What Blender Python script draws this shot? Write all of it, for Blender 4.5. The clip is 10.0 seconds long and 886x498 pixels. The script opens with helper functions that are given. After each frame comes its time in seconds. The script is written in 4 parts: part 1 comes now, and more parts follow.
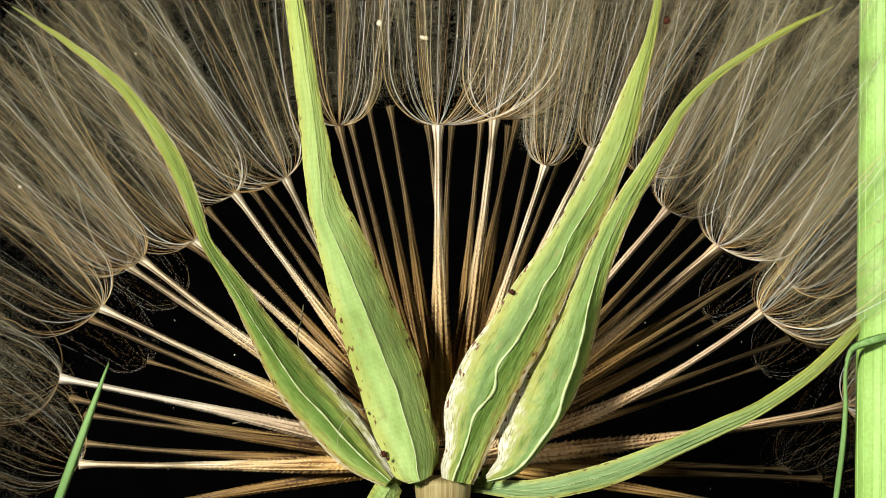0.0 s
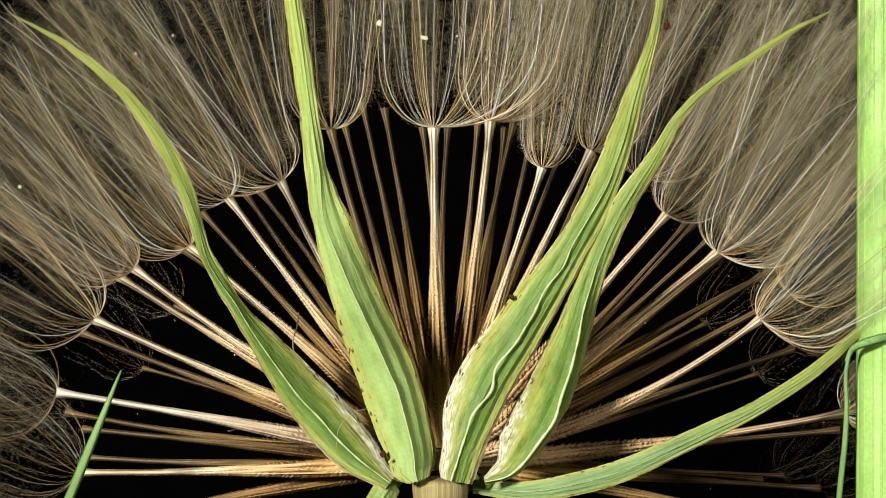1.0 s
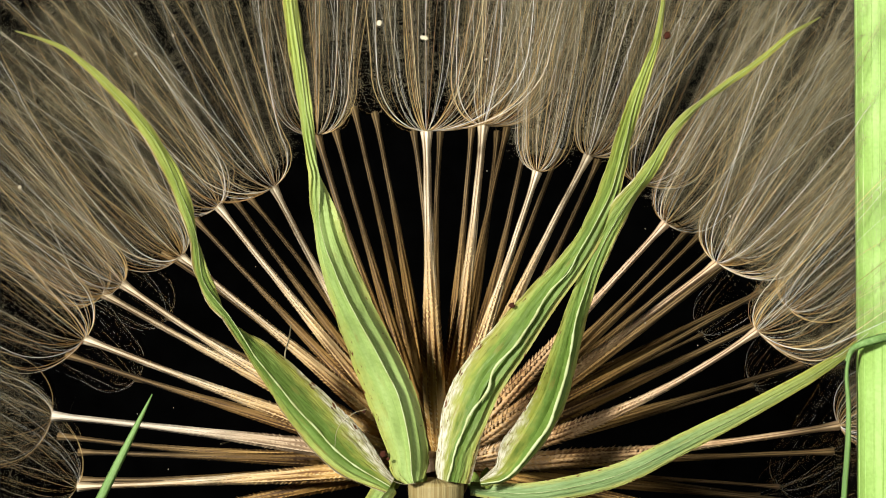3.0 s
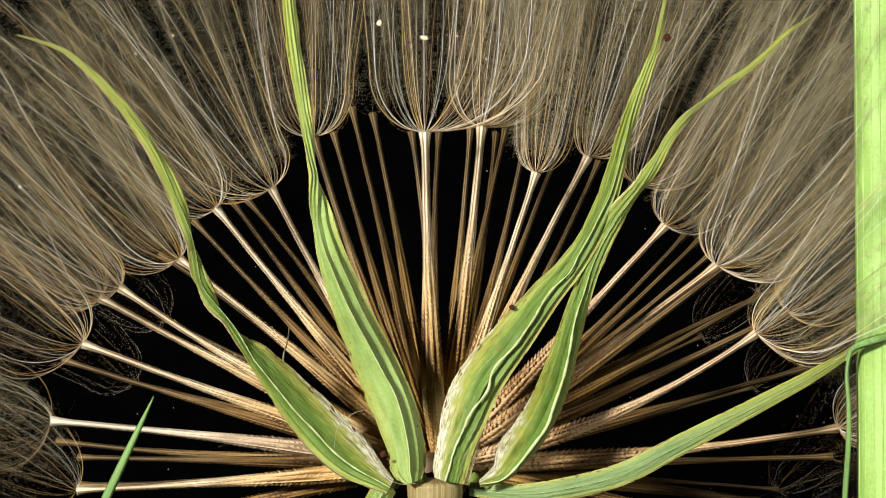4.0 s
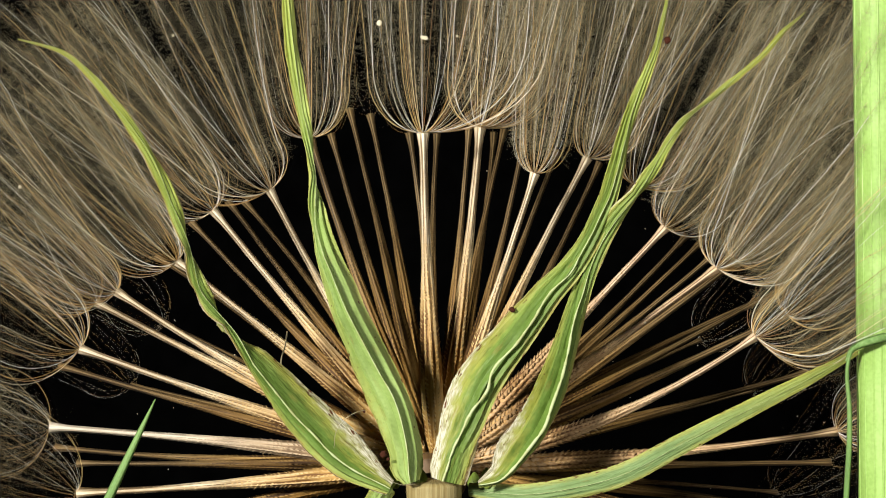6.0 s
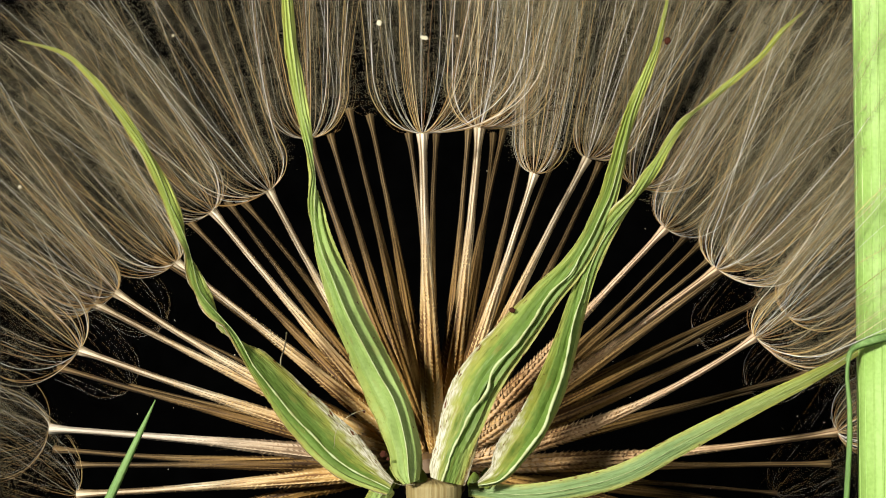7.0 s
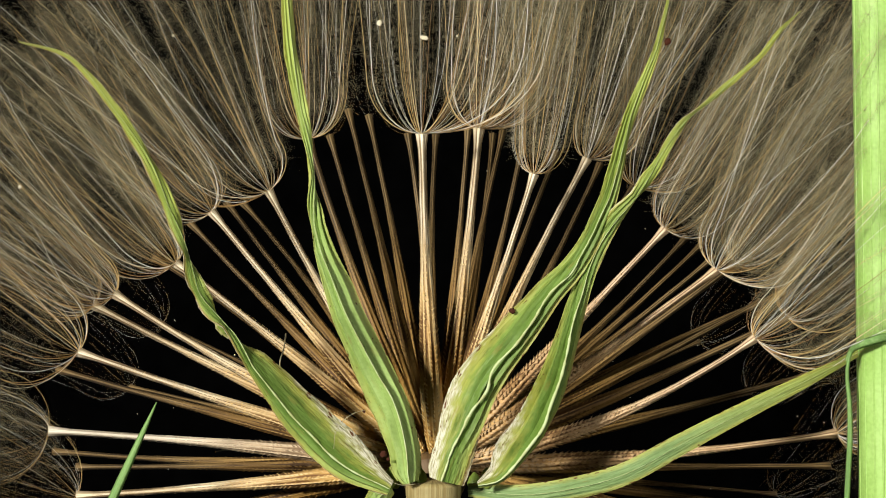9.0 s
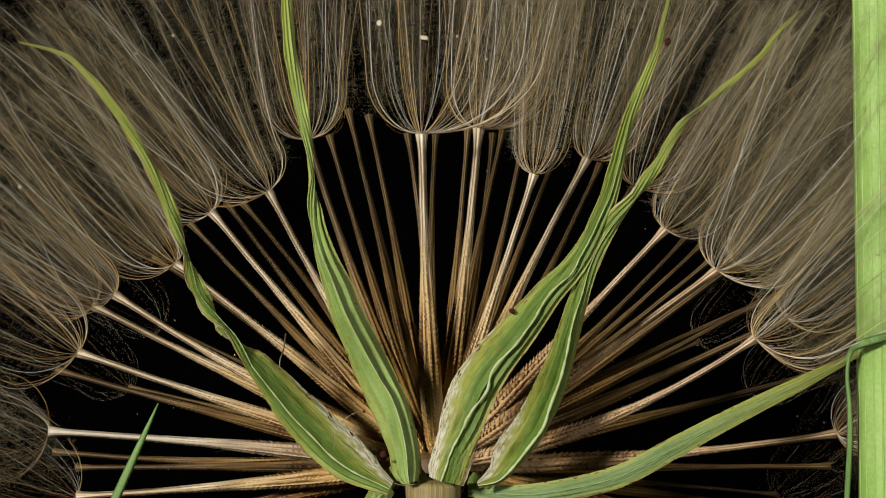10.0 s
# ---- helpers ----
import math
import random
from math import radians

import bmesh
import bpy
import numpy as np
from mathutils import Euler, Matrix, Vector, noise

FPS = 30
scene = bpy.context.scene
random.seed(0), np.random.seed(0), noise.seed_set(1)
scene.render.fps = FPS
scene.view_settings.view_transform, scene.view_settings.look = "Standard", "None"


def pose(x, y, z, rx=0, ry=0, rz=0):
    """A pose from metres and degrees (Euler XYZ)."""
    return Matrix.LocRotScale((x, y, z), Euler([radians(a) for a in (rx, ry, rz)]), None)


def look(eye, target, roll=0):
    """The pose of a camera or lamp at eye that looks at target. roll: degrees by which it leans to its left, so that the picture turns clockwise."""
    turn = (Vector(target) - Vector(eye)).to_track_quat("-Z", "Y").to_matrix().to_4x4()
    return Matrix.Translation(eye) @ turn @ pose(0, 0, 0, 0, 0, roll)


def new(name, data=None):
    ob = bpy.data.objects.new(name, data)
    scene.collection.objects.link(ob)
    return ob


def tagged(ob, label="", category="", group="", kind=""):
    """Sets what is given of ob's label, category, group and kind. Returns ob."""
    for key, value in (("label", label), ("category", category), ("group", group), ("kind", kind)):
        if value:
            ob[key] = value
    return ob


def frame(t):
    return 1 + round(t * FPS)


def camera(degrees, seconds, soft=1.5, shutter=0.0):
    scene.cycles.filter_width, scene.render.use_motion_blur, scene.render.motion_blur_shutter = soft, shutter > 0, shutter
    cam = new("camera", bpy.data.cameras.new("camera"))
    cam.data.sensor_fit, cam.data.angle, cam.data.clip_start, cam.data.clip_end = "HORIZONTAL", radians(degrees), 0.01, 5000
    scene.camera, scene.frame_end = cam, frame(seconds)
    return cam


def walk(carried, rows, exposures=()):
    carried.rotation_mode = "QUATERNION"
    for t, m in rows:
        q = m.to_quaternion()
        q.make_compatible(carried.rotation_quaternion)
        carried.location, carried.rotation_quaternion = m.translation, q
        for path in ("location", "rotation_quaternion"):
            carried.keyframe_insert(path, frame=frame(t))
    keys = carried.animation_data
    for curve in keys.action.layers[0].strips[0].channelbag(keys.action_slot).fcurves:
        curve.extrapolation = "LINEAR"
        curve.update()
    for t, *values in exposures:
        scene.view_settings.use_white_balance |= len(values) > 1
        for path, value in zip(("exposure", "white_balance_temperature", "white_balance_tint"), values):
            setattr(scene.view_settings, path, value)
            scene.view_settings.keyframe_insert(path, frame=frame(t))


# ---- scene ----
# The camera stands still before the seed head: no turn, no travel.
cam = camera(28, 10.0, 1.0)
EYE, AIM = (0, -0.17648, 0.2), (0, 0, 0.2)
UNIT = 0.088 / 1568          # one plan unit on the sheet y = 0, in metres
walk(cam, [(0, look(EYE, AIM)), (10, look(EYE, AIM))], exposures=[(0, 0.14, 6400, 5), (2.5, 0.16, 6480, 8), (5.5, 0.12, 6530, 9), (7.5, 0.09, 6540, 9), (9, 0.0, 6560, 7), (10, -0.64, 6600, 10)])


def at(u, v, mm=0.0):
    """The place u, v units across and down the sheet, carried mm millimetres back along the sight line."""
    k = 1 + mm / 1000 / 0.17648
    return np.array([(u - 784) * UNIT * k, mm / 1000, 0.2 + (441 - v) * UNIT * k])


# ---------------------------------------------------------------- light
world = bpy.data.worlds.new("dark_room")
scene.world = world
world.use_nodes = True
world.node_tree.nodes["Background"].inputs[0].default_value = (0.8, 0.9, 1.0, 1)
world.node_tree.nodes["Background"].inputs[1].default_value = 0.008


def lamp(name, eye, target, wide, high, power, colour=(1.0, 0.96, 0.90)):
    data = bpy.data.lights.new(name, "AREA")
    data.shape, data.size, data.size_y, data.energy, data.color = "RECTANGLE", wide, high, power, colour
    new(name, data).matrix_world = look(eye, target)


# one lamp to the upper left, and a weak one to the right
lamp("key_lamp", (-0.60, -0.90, 0.52), (0.005, 0.0, 0.2), 0.14, 0.14, 22.5)
lamp("fill_lamp", (0.16, -0.22, 0.24), (0.01, 0.0, 0.2), 0.05, 0.05, 0.20)


# ---------------------------------------------------------------- materials
def material(name, rough=0.6, spec=0.3):
    m = bpy.data.materials.new(name)
    m.use_nodes = True
    b = m.node_tree.nodes["Principled BSDF"]
    b.inputs["Roughness"].default_value = rough
    b.inputs["Specular IOR Level"].default_value = spec
    return m, m.node_tree.nodes, m.node_tree.links, b


def ramp(nodes, stops):
    r = nodes.new("ShaderNodeValToRGB")
    e = r.color_ramp.elements
    while len(e) < len(stops):
        e.new(0.5)
    for el, (p, c) in zip(e, stops):
        el.position, el.color = p, (*c, 1)
    return r


def mapped(nodes, links, source, output, scale):
    tex = nodes.new(source)
    mp = nodes.new("ShaderNodeMapping")
    mp.inputs["Scale"].default_value = scale
    links.new(output, mp.inputs["Vector"])
    return tex, mp


def noise_tex(nodes, links, output, scale, size=1.0, detail=4.0):
    n, mp = mapped(nodes, links, "ShaderNodeTexNoise", output, scale)
    n.inputs["Scale"].default_value, n.inputs["Detail"].default_value = size, detail
    links.new(mp.outputs[0], n.inputs["Vector"])
    return n


def hair_material(name, stops, rough=0.32):
    m, nodes, links, b = material(name, rough, 0.5)
    geo = nodes.new("ShaderNodeNewGeometry")
    r = ramp(nodes, stops)
    links.new(geo.outputs["Random Per Island"], r.inputs[0])
    tc = nodes.new("ShaderNodeTexCoord")
    n = noise_tex(nodes, links, tc.outputs["Object"], (900, 900, 300))
    mix = nodes.new("ShaderNodeMix")
    mix.data_type, mix.blend_type = "RGBA", "MULTIPLY"
    mix.inputs["Factor"].default_value = 0.25
    shade = ramp(nodes, [(0.3, (0.55, 0.5, 0.45)), (0.7, (1, 1, 1))])
    links.new(n.outputs["Fac"], shade.inputs[0])
    links.new(r.outputs[0], mix.inputs["A"])
    links.new(shade.outputs[0], mix.inputs["B"])
    links.new(mix.outputs["Result"], b.inputs["Base Color"])
    return m


RAY = hair_material("pappus_ray", [(0, (0.20, 0.10, 0.03)), (0.30, (0.52, 0.30, 0.085)), (0.52, (0.78, 0.53, 0.20)), (0.74, (0.88, 0.75, 0.44)), (0.88, (0.95, 0.95, 0.88)), (1, (0.94, 0.97, 0.96))])
FUZZ = hair_material("pappus_fuzz", [(0, (0.225, 0.192, 0.102)), (1, (0.415, 0.38, 0.24))])


def math_node(nodes, links, op, a, b=None, c=None):
    n = nodes.new("ShaderNodeMath")
    n.operation = op
    for k, x in enumerate((a, b, c)):
        if x is None:
            continue
        if isinstance(x, (int, float)):
            n.inputs[k].default_value = x
        else:
            links.new(x, n.inputs[k])
    return n.outputs[0]


def blend(nodes, links, fac, a, b, mode="MIX"):
    n = nodes.new("ShaderNodeMix")
    n.data_type, n.blend_type = "RGBA", mode
    for key, x in (("Factor", fac), ("A", a), ("B", b)):
        if isinstance(x, (int, float)):
            n.inputs[key].default_value = x
        elif isinstance(x, tuple):
            n.inputs[key].default_value = (*x, 1)
        else:
            links.new(x, n.inputs[key])
    return n.outputs["Result"]


def husk_material(name, dark, mid, pale, upper=None):
    m, nodes, links, b = material(name, 0.6, 0.35)
    tc = nodes.new("ShaderNodeTexCoord")
    n = noise_tex(nodes, links, tc.outputs["UV"], (7, 0.7, 1), 1.0, 5)
    r = ramp(nodes, [(0.40, dark), (0.49, mid), (0.58, pale)])
    links.new(n.outputs["Fac"], r.inputs[0])
    out = r.outputs[0]
    if upper:
        r2 = ramp(nodes, [(0.40, upper[0]), (0.49, upper[1]), (0.58, upper[2])])
        links.new(n.outputs["Fac"], r2.inputs[0])
        sep = nodes.new("ShaderNodeSeparateXYZ")
        links.new(tc.outputs["UV"], sep.inputs[0])
        run = nodes.new("ShaderNodeMapRange")
        run.inputs["From Min"].default_value, run.inputs["From Max"].default_value = 1.2, 4.4
        links.new(sep.outputs[1], run.inputs["Value"])
        up = nodes.new("ShaderNodeMix")
        up.data_type = "RGBA"
        links.new(run.outputs[0], up.inputs["Factor"])
        links.new(r.outputs[0], up.inputs["A"])
        links.new(r2.outputs[0], up.inputs["B"])
        out = up.outputs["Result"]
    big = noise_tex(nodes, links, tc.outputs["Object"], (250, 250, 120))
    mix = nodes.new("ShaderNodeMix")
    mix.data_type, mix.blend_type = "RGBA", "MULTIPLY"
    mix.inputs["Factor"].default_value = 0.45
    s = ramp(nodes, [(0.3, (0.6, 0.5, 0.42)), (0.65, (1, 1, 1))])
    links.new(big.outputs["Fac"], s.inputs[0])
    links.new(out, mix.inputs["A"])
    links.new(s.outputs[0], mix.inputs["B"])
    info = nodes.new("ShaderNodeObjectInfo")      # no two quite alike
    tone = ramp(nodes, [(0, (0.84, 0.78, 0.66)), (0.5, (1.0, 0.97, 0.90)), (1, (1.04, 1.04, 1.04))])
    links.new(info.outputs["Random"], tone.inputs[0])
    links.new(blend(nodes, links, 1.0, mix.outputs["Result"], tone.outputs[0], "MULTIPLY"), b.inputs["Base Color"])
    bump = nodes.new("ShaderNodeBump")
    bump.inputs["Strength"].default_value, bump.inputs["Distance"].default_value = 0.8, 0.00012
    links.new(n.outputs["Fac"], bump.inputs["Height"])
    links.new(bump.outputs[0], b.inputs["Normal"])
    return m


HUSK = husk_material("achene_husk", (0.19, 0.082, 0.018), (0.64, 0.385, 0.105), (0.86, 0.64, 0.28), ((0.19, 0.13, 0.07), (0.55, 0.44, 0.28), (0.84, 0.76, 0.59)))
TOOTH = husk_material("husk_tooth", (0.54, 0.35, 0.12), (0.74, 0.53, 0.23), (0.86, 0.70, 0.40))
# a darker, browner husk and teeth for the fruits on the right
GREY = husk_material("grey_brown_husk", (0.16, 0.075, 0.026), (0.54, 0.32, 0.12), (0.76, 0.52, 0.24), ((0.20, 0.125, 0.07), (0.52, 0.37, 0.225), (0.77, 0.61, 0.42)))
ROSY = husk_material("rosy_tooth", (0.40, 0.24, 0.10), (0.54, 0.36, 0.19), (0.66, 0.49, 0.29))
# browner inner fruits, their colour darkened further in place of shade
INNER_SHADED = husk_material("shaded_inner_husk", (0.10, 0.046, 0.009), (0.33, 0.185, 0.042), (0.50, 0.31, 0.09), ((0.05, 0.031, 0.010), (0.16, 0.105, 0.040), (0.27, 0.19, 0.09)))
BLEACHED = husk_material("bleached_husk", (0.28, 0.18, 0.10), (0.64, 0.46, 0.28), (0.84, 0.68, 0.48), ((0.46, 0.41, 0.34), (0.74, 0.69, 0.60), (0.90, 0.87, 0.80)))
RIB = husk_material("midrib_pale", (0.46, 0.56, 0.27), (0.56, 0.66, 0.37), (0.68, 0.74, 0.49))


def leaf_material(name, dark, mid, pale, margins=True, veins=26.0, felted=True):
    """Green blade: soft patches, fine parallel veins; on bracts a yellow, brown-dotted margin, felt at the foot and an olive point."""
    m, nodes, links, b = material(name, 0.55, 0.32)
    tc = nodes.new("ShaderNodeTexCoord")
    uv = tc.outputs["UV"]
    broad = noise_tex(nodes, links, uv, (1.6, 7.0, 1), 1.0, 3)
    r = ramp(nodes, [(0.25, dark), (0.5, mid), (0.75, pale)])
    links.new(broad.outputs["Fac"], r.inputs[0])
    vein = noise_tex(nodes, links, uv, (veins, 1.2, 1), 1.0, 4)
    vr = ramp(nodes, [(0.34, (0.58, 0.60, 0.38)), (0.52, (1, 1, 1))])
    links.new(vein.outputs["Fac"], vr.inputs[0])
    out = blend(nodes, links, 0.24 if felted else 0.14, r.outputs[0], vr.outputs[0], "MULTIPLY")
    grain = noise_tex(nodes, links, tc.outputs["Object"], (2600, 2600, 2600), 1.0, 3)
    gr = ramp(nodes, [(0.35, (0.80, 0.82, 0.74)), (0.6, (1, 1, 1))])
    links.new(grain.outputs["Fac"], gr.inputs[0])
    out = blend(nodes, links, 0.6, out, gr.outputs[0], "MULTIPLY")
    if margins:
        mott = noise_tex(nodes, links, uv, (3.4, 16, 1), 1.0, 5)
        mr = ramp(nodes, [(0.38, (0.44, 0.46, 0.22)), (0.56, (1, 1, 1))])
        links.new(mott.outputs["Fac"], mr.inputs[0])
        out = blend(nodes, links, 0.5 if felted else 0.3, out, mr.outputs[0], "MULTIPLY")
        sep = nodes.new("ShaderNodeSeparateXYZ")
        links.new(uv, sep.inputs[0])
        side, along = sep.outputs[0], sep.outputs[1]
        ab = math_node(nodes, links, "ABSOLUTE", side)
        ragged = noise_tex(nodes, links, uv, (5, 40, 1), 1.0, 5).outputs["Fac"]
        edge = math_node(nodes, links, "MULTIPLY_ADD", ragged, 0.5, ab)
        # deep green beside the keel
        if felted:
            deep = ramp(nodes, [(0.34, (0.46, 0.60, 0.38)), (0.56, (1, 1, 1))])
            links.new(math_node(nodes, links, "MULTIPLY", edge, 1 / 1.5), deep.inputs[0])
            low = nodes.new("ShaderNodeMapRange")      # strongest towards the foot
            low.inputs["From Min"].default_value, low.inputs["From Max"].default_value = 0.25, 0.75
            low.inputs["To Min"].default_value, low.inputs["To Max"].default_value = 0.8, 0.2
            links.new(along, low.inputs["Value"])
            out = blend(nodes, links, low.outputs[0], out, deep.outputs[0], "MULTIPLY")
        # yellow border
        yr = ramp(nodes, [(0.76 / 1.5, (0, 0, 0)), (1.15 / 1.5, (1, 1, 1))])
        links.new(math_node(nodes, links, "MULTIPLY", edge, 1 / 1.5), yr.inputs[0])
        out = blend(nodes, links, math_node(nodes, links, "MULTIPLY", yr.outputs[0], 0.62), out, (0.42, 0.40, 0.08))
        # olive point
        tipr = nodes.new("ShaderNodeMapRange")
        tipr.inputs["From Min"].default_value, tipr.inputs["From Max"].default_value = 0.45, 0.95
        links.new(along, tipr.inputs["Value"])
        out = blend(nodes, links, math_node(nodes, links, "MULTIPLY", tipr.outputs[0], 0.6), out, (0.42, 0.43, 0.06))
        # cream papery rim, brown far edge, then felt at the foot
        if felted:
            brown = math_node(nodes, links, "MULTIPLY_ADD", ragged, 0.5, math_node(nodes, links, "MULTIPLY", side, -1.0))
            brr = ramp(nodes, [(0.96 / 1.5, (0, 0, 0)), (1.14 / 1.5, (1, 1, 1))])
            links.new(math_node(nodes, links, "MULTIPLY", brown, 1 / 1.5), brr.inputs[0])
            out = blend(nodes, links, math_node(nodes, links, "MULTIPLY", brr.outputs[0], 0.75), out, (0.30, 0.19, 0.06))
            rim = ramp(nodes, [(0.74, (0, 0, 0)), (0.84, (1, 1, 1))])
            links.new(math_node(nodes, links, "MULTIPLY", edge, 1 / 1.5), rim.inputs[0])
            grains = noise_tex(nodes, links, uv, (22, 70, 1), 1.0, 6)
            fc = ramp(nodes, [(0.34, (0.22, 0.19, 0.08)), (0.47, (0.49, 0.46, 0.32)), (0.60, (0.72, 0.69, 0.58))])
            links.new(grains.outputs["Fac"], fc.inputs[0])
            out = blend(nodes, links, math_node(nodes, links, "MULTIPLY", rim.outputs[0], 0.65), out, fc.outputs[0])
            lean = math_node(nodes, links, "MULTIPLY_ADD", along, -2.5, math_node(nodes, links, "ADD", side, 0.31))
            fray = math_node(nodes, links, "MULTIPLY_ADD", noise_tex(nodes, links, uv, (7, 40, 1), 1.0, 5).outputs["Fac"], 0.8, lean)
            fr = ramp(nodes, [(0.76, (0, 0, 0)), (1.0, (1, 1, 1))])
            links.new(math_node(nodes, links, "MULTIPLY", fray, 0.80), fr.inputs[0])
            near = ramp(nodes, [(0.50, (0, 0, 0)), (0.72, (1, 1, 1))])      # olive beside the felt
            links.new(math_node(nodes, links, "MULTIPLY", fray, 0.80), near.inputs[0])
            out = blend(nodes, links, math_node(nodes, links, "MULTIPLY", near.outputs[0], 0.6), out, (0.36, 0.36, 0.07))
            out = blend(nodes, links, math_node(nodes, links, "MULTIPLY", fr.outputs[0], 0.88), out, fc.outputs[0])
        # brown dots and smears towards the edge
        dots = noise_tex(nodes, links, uv, (8, 60, 1), 1.0, 3).outputs["Fac"]
        dd = math_node(nodes, links, "MULTIPLY_ADD", ab, 0.36, dots)
        dr = ramp(nodes, [(0.912, (0, 0, 0)), (0.96, (1, 1, 1))])
        links.new(dd, dr.inputs[0])
        out = blend(nodes, links, dr.outputs[0], out, (0.12, 0.045, 0.012))
        smear = noise_tex(nodes, links, uv, (4.2, 14, 1), 1.0, 5).outputs["Fac"]
        sr = ramp(nodes, [(0.59, (0, 0, 0)), (0.70, (1, 1, 1))])
        links.new(smear, sr.inputs[0])
        out = blend(nodes, links, math_node(nodes, links, "MULTIPLY", sr.outputs[0], 0.5 if felted else 0.35), out, (0.26, 0.18, 0.04))
    links.new(out, b.inputs["Base Color"])
    bump = nodes.new("ShaderNodeBump")
    bump.inputs["Strength"].default_value, bump.inputs["Distance"].default_value = 0.35, 0.00008
    links.new(vein.outputs["Fac"], bump.inputs["Height"])
    if margins:      # lengthwise wrinkles
        fold = noise_tex(nodes, links, uv, (4.5, 17, 1), 1.0, 3)
        wrinkle = nodes.new("ShaderNodeBump")
        wrinkle.inputs["Strength"].default_value, wrinkle.inputs["Distance"].default_value = 1.0, 0.0003 if felted else 0.0002
        links.new(fold.outputs["Fac"], wrinkle.inputs["Height"])
        links.new(wrinkle.outputs[0], bump.inputs["Normal"])
    links.new(bump.outputs[0], b.inputs["Normal"])
    return m


BRACT = leaf_material("bract_green", (0.155, 0.23, 0.042), (0.235, 0.335, 0.075), (0.325, 0.425, 0.125))
BARE = leaf_material("bract_green_smooth", (0.265, 0.385, 0.105), (0.335, 0.465, 0.14), (0.415, 0.54, 0.19), True, 26.0, False)
GLAUCOUS = leaf_material("bract_glaucous", (0.155, 0.245, 0.085), (0.205, 0.31, 0.115), (0.265, 0.375, 0.15), True, 26.0, False)
STALK = leaf_material("stalk_green", (0.26, 0.42, 0.09), (0.34, 0.54, 0.14), (0.44, 0.62, 0.22), False, 22.0)
GRASS = leaf_material("grass_green", (0.12, 0.24, 0.06), (0.19, 0.34, 0.10), (0.27, 0.43, 0.15), False)
STEM = husk_material("stem_tan", (0.33, 0.27, 0.12), (0.40, 0.34, 0.16), (0.47, 0.42, 0.22))


def plain(name, colour, rough=0.9, scale=200, spec=0.1):
    m, nodes, links, b = material(name, rough, spec)
    tc = nodes.new("ShaderNodeTexCoord")
    n = noise_tex(nodes, links, tc.outputs["Object"], (scale, scale, scale))
    r = ramp(nodes, [(0.3, tuple(c * 0.6 for c in colour)), (0.7, tuple(c * 1.3 for c in colour))])
    links.new(n.outputs["Fac"], r.inputs[0])
    links.new(r.outputs[0], b.inputs["Base Color"])
    return m


SOIL = plain("dark_soil", (0.02, 0.016, 0.012))
CLOTH = plain("black_cloth", (0.0008, 0.0008, 0.0008), 1.0, 200, 0.0)
SPECK = plain("dust_cream", (0.75, 0.68, 0.50))
BROWN = plain("dust_brown", (0.055, 0.018, 0.010))


# ---------------------------------------------------------------- mesh tools
def mesh_object(name, verts, faces, mats, parent=None, label="", uv=None, mat_index=None, smooth=True):
    me = bpy.data.meshes.new(name)
    verts = np.asarray(verts, dtype=np.float32)
    me.from_pydata(verts.tolist(), [], faces.tolist() if isinstance(faces, np.ndarray) else faces)
    for m in mats:
        me.materials.append(m)
    if mat_index is not None:
        me.polygons.foreach_set("material_index", np.asarray(mat_index, dtype=np.int32))
    if smooth:
        me.polygons.foreach_set("use_smooth", np.ones(len(me.polygons), dtype=bool))
    if uv is not None:
        layer = me.uv_layers.new(name="along")
        idx = np.empty(len(me.loops), dtype=np.int32)
        me.loops.foreach_get("vertex_index", idx)
        layer.data.foreach_set("uv", np.asarray(uv, dtype=np.float32)[idx].ravel())
    me.update()
    ob = new(name, me)
    if parent is not None:
        ob.parent = parent
    return tagged(ob, label)


def tubes(paths, radii, sides=3):
    """Verts and quads of n tubes; paths n x s x 3, radii n x s."""
    n, s, _ = paths.shape
    tan = np.gradient(paths, axis=1)
    tan /= np.linalg.norm(tan, axis=2, keepdims=True) + 1e-12
    ref = np.where(np.abs(tan[..., 1:2]) > 0.9, np.array([1.0, 0, 0]), np.array([0, 1.0, 0]))
    a = np.cross(tan, ref)
    a /= np.linalg.norm(a, axis=2, keepdims=True) + 1e-12
    b = np.cross(tan, a)
    ang = np.arange(sides) * 2 * math.pi / sides
    ring = a[:, :, None] * np.cos(ang)[:, None] + b[:, :, None] * np.sin(ang)[:, None]
    v = paths[:, :, None] + ring * radii[:, :, None, None]
    i = np.arange(n)[:, None, None] * s * sides
    j = np.arange(s - 1)[None, :, None] * sides
    k = np.arange(sides)[None, None, :]
    k2 = (k + 1) % sides
    f = np.stack(np.broadcast_arrays(i + j + k, i + j + k2, i + j + sides + k2, i + j + sides + k), -1)
    return v.reshape(-1, 3), f.reshape(-1, 4)


def curve_through(points, count):
    """A smooth curve through control rows (any number of columns), sampled evenly by row."""
    p = np.asarray(points, dtype=float)
    t = np.linspace(0, len(p) - 1, count)
    return sample_rows(p, t)


def sample_rows(p, t):
    q = np.vstack([2 * p[0] - p[1], p, 2 * p[-1] - p[-2]])
    t = np.clip(np.asarray(t, dtype=float), 0, len(p) - 1)
    i = np.minimum(t.astype(int), len(p) - 2)
    f = (t - i)[..., None]
    a, b, c, d = q[i], q[i + 1], q[i + 2], q[i + 3]
    return 0.5 * (2 * b + (c - a) * f + (2 * a - 5 * b + 4 * c - d) * f ** 2 + (3 * b - a - 3 * c + d) * f ** 3)


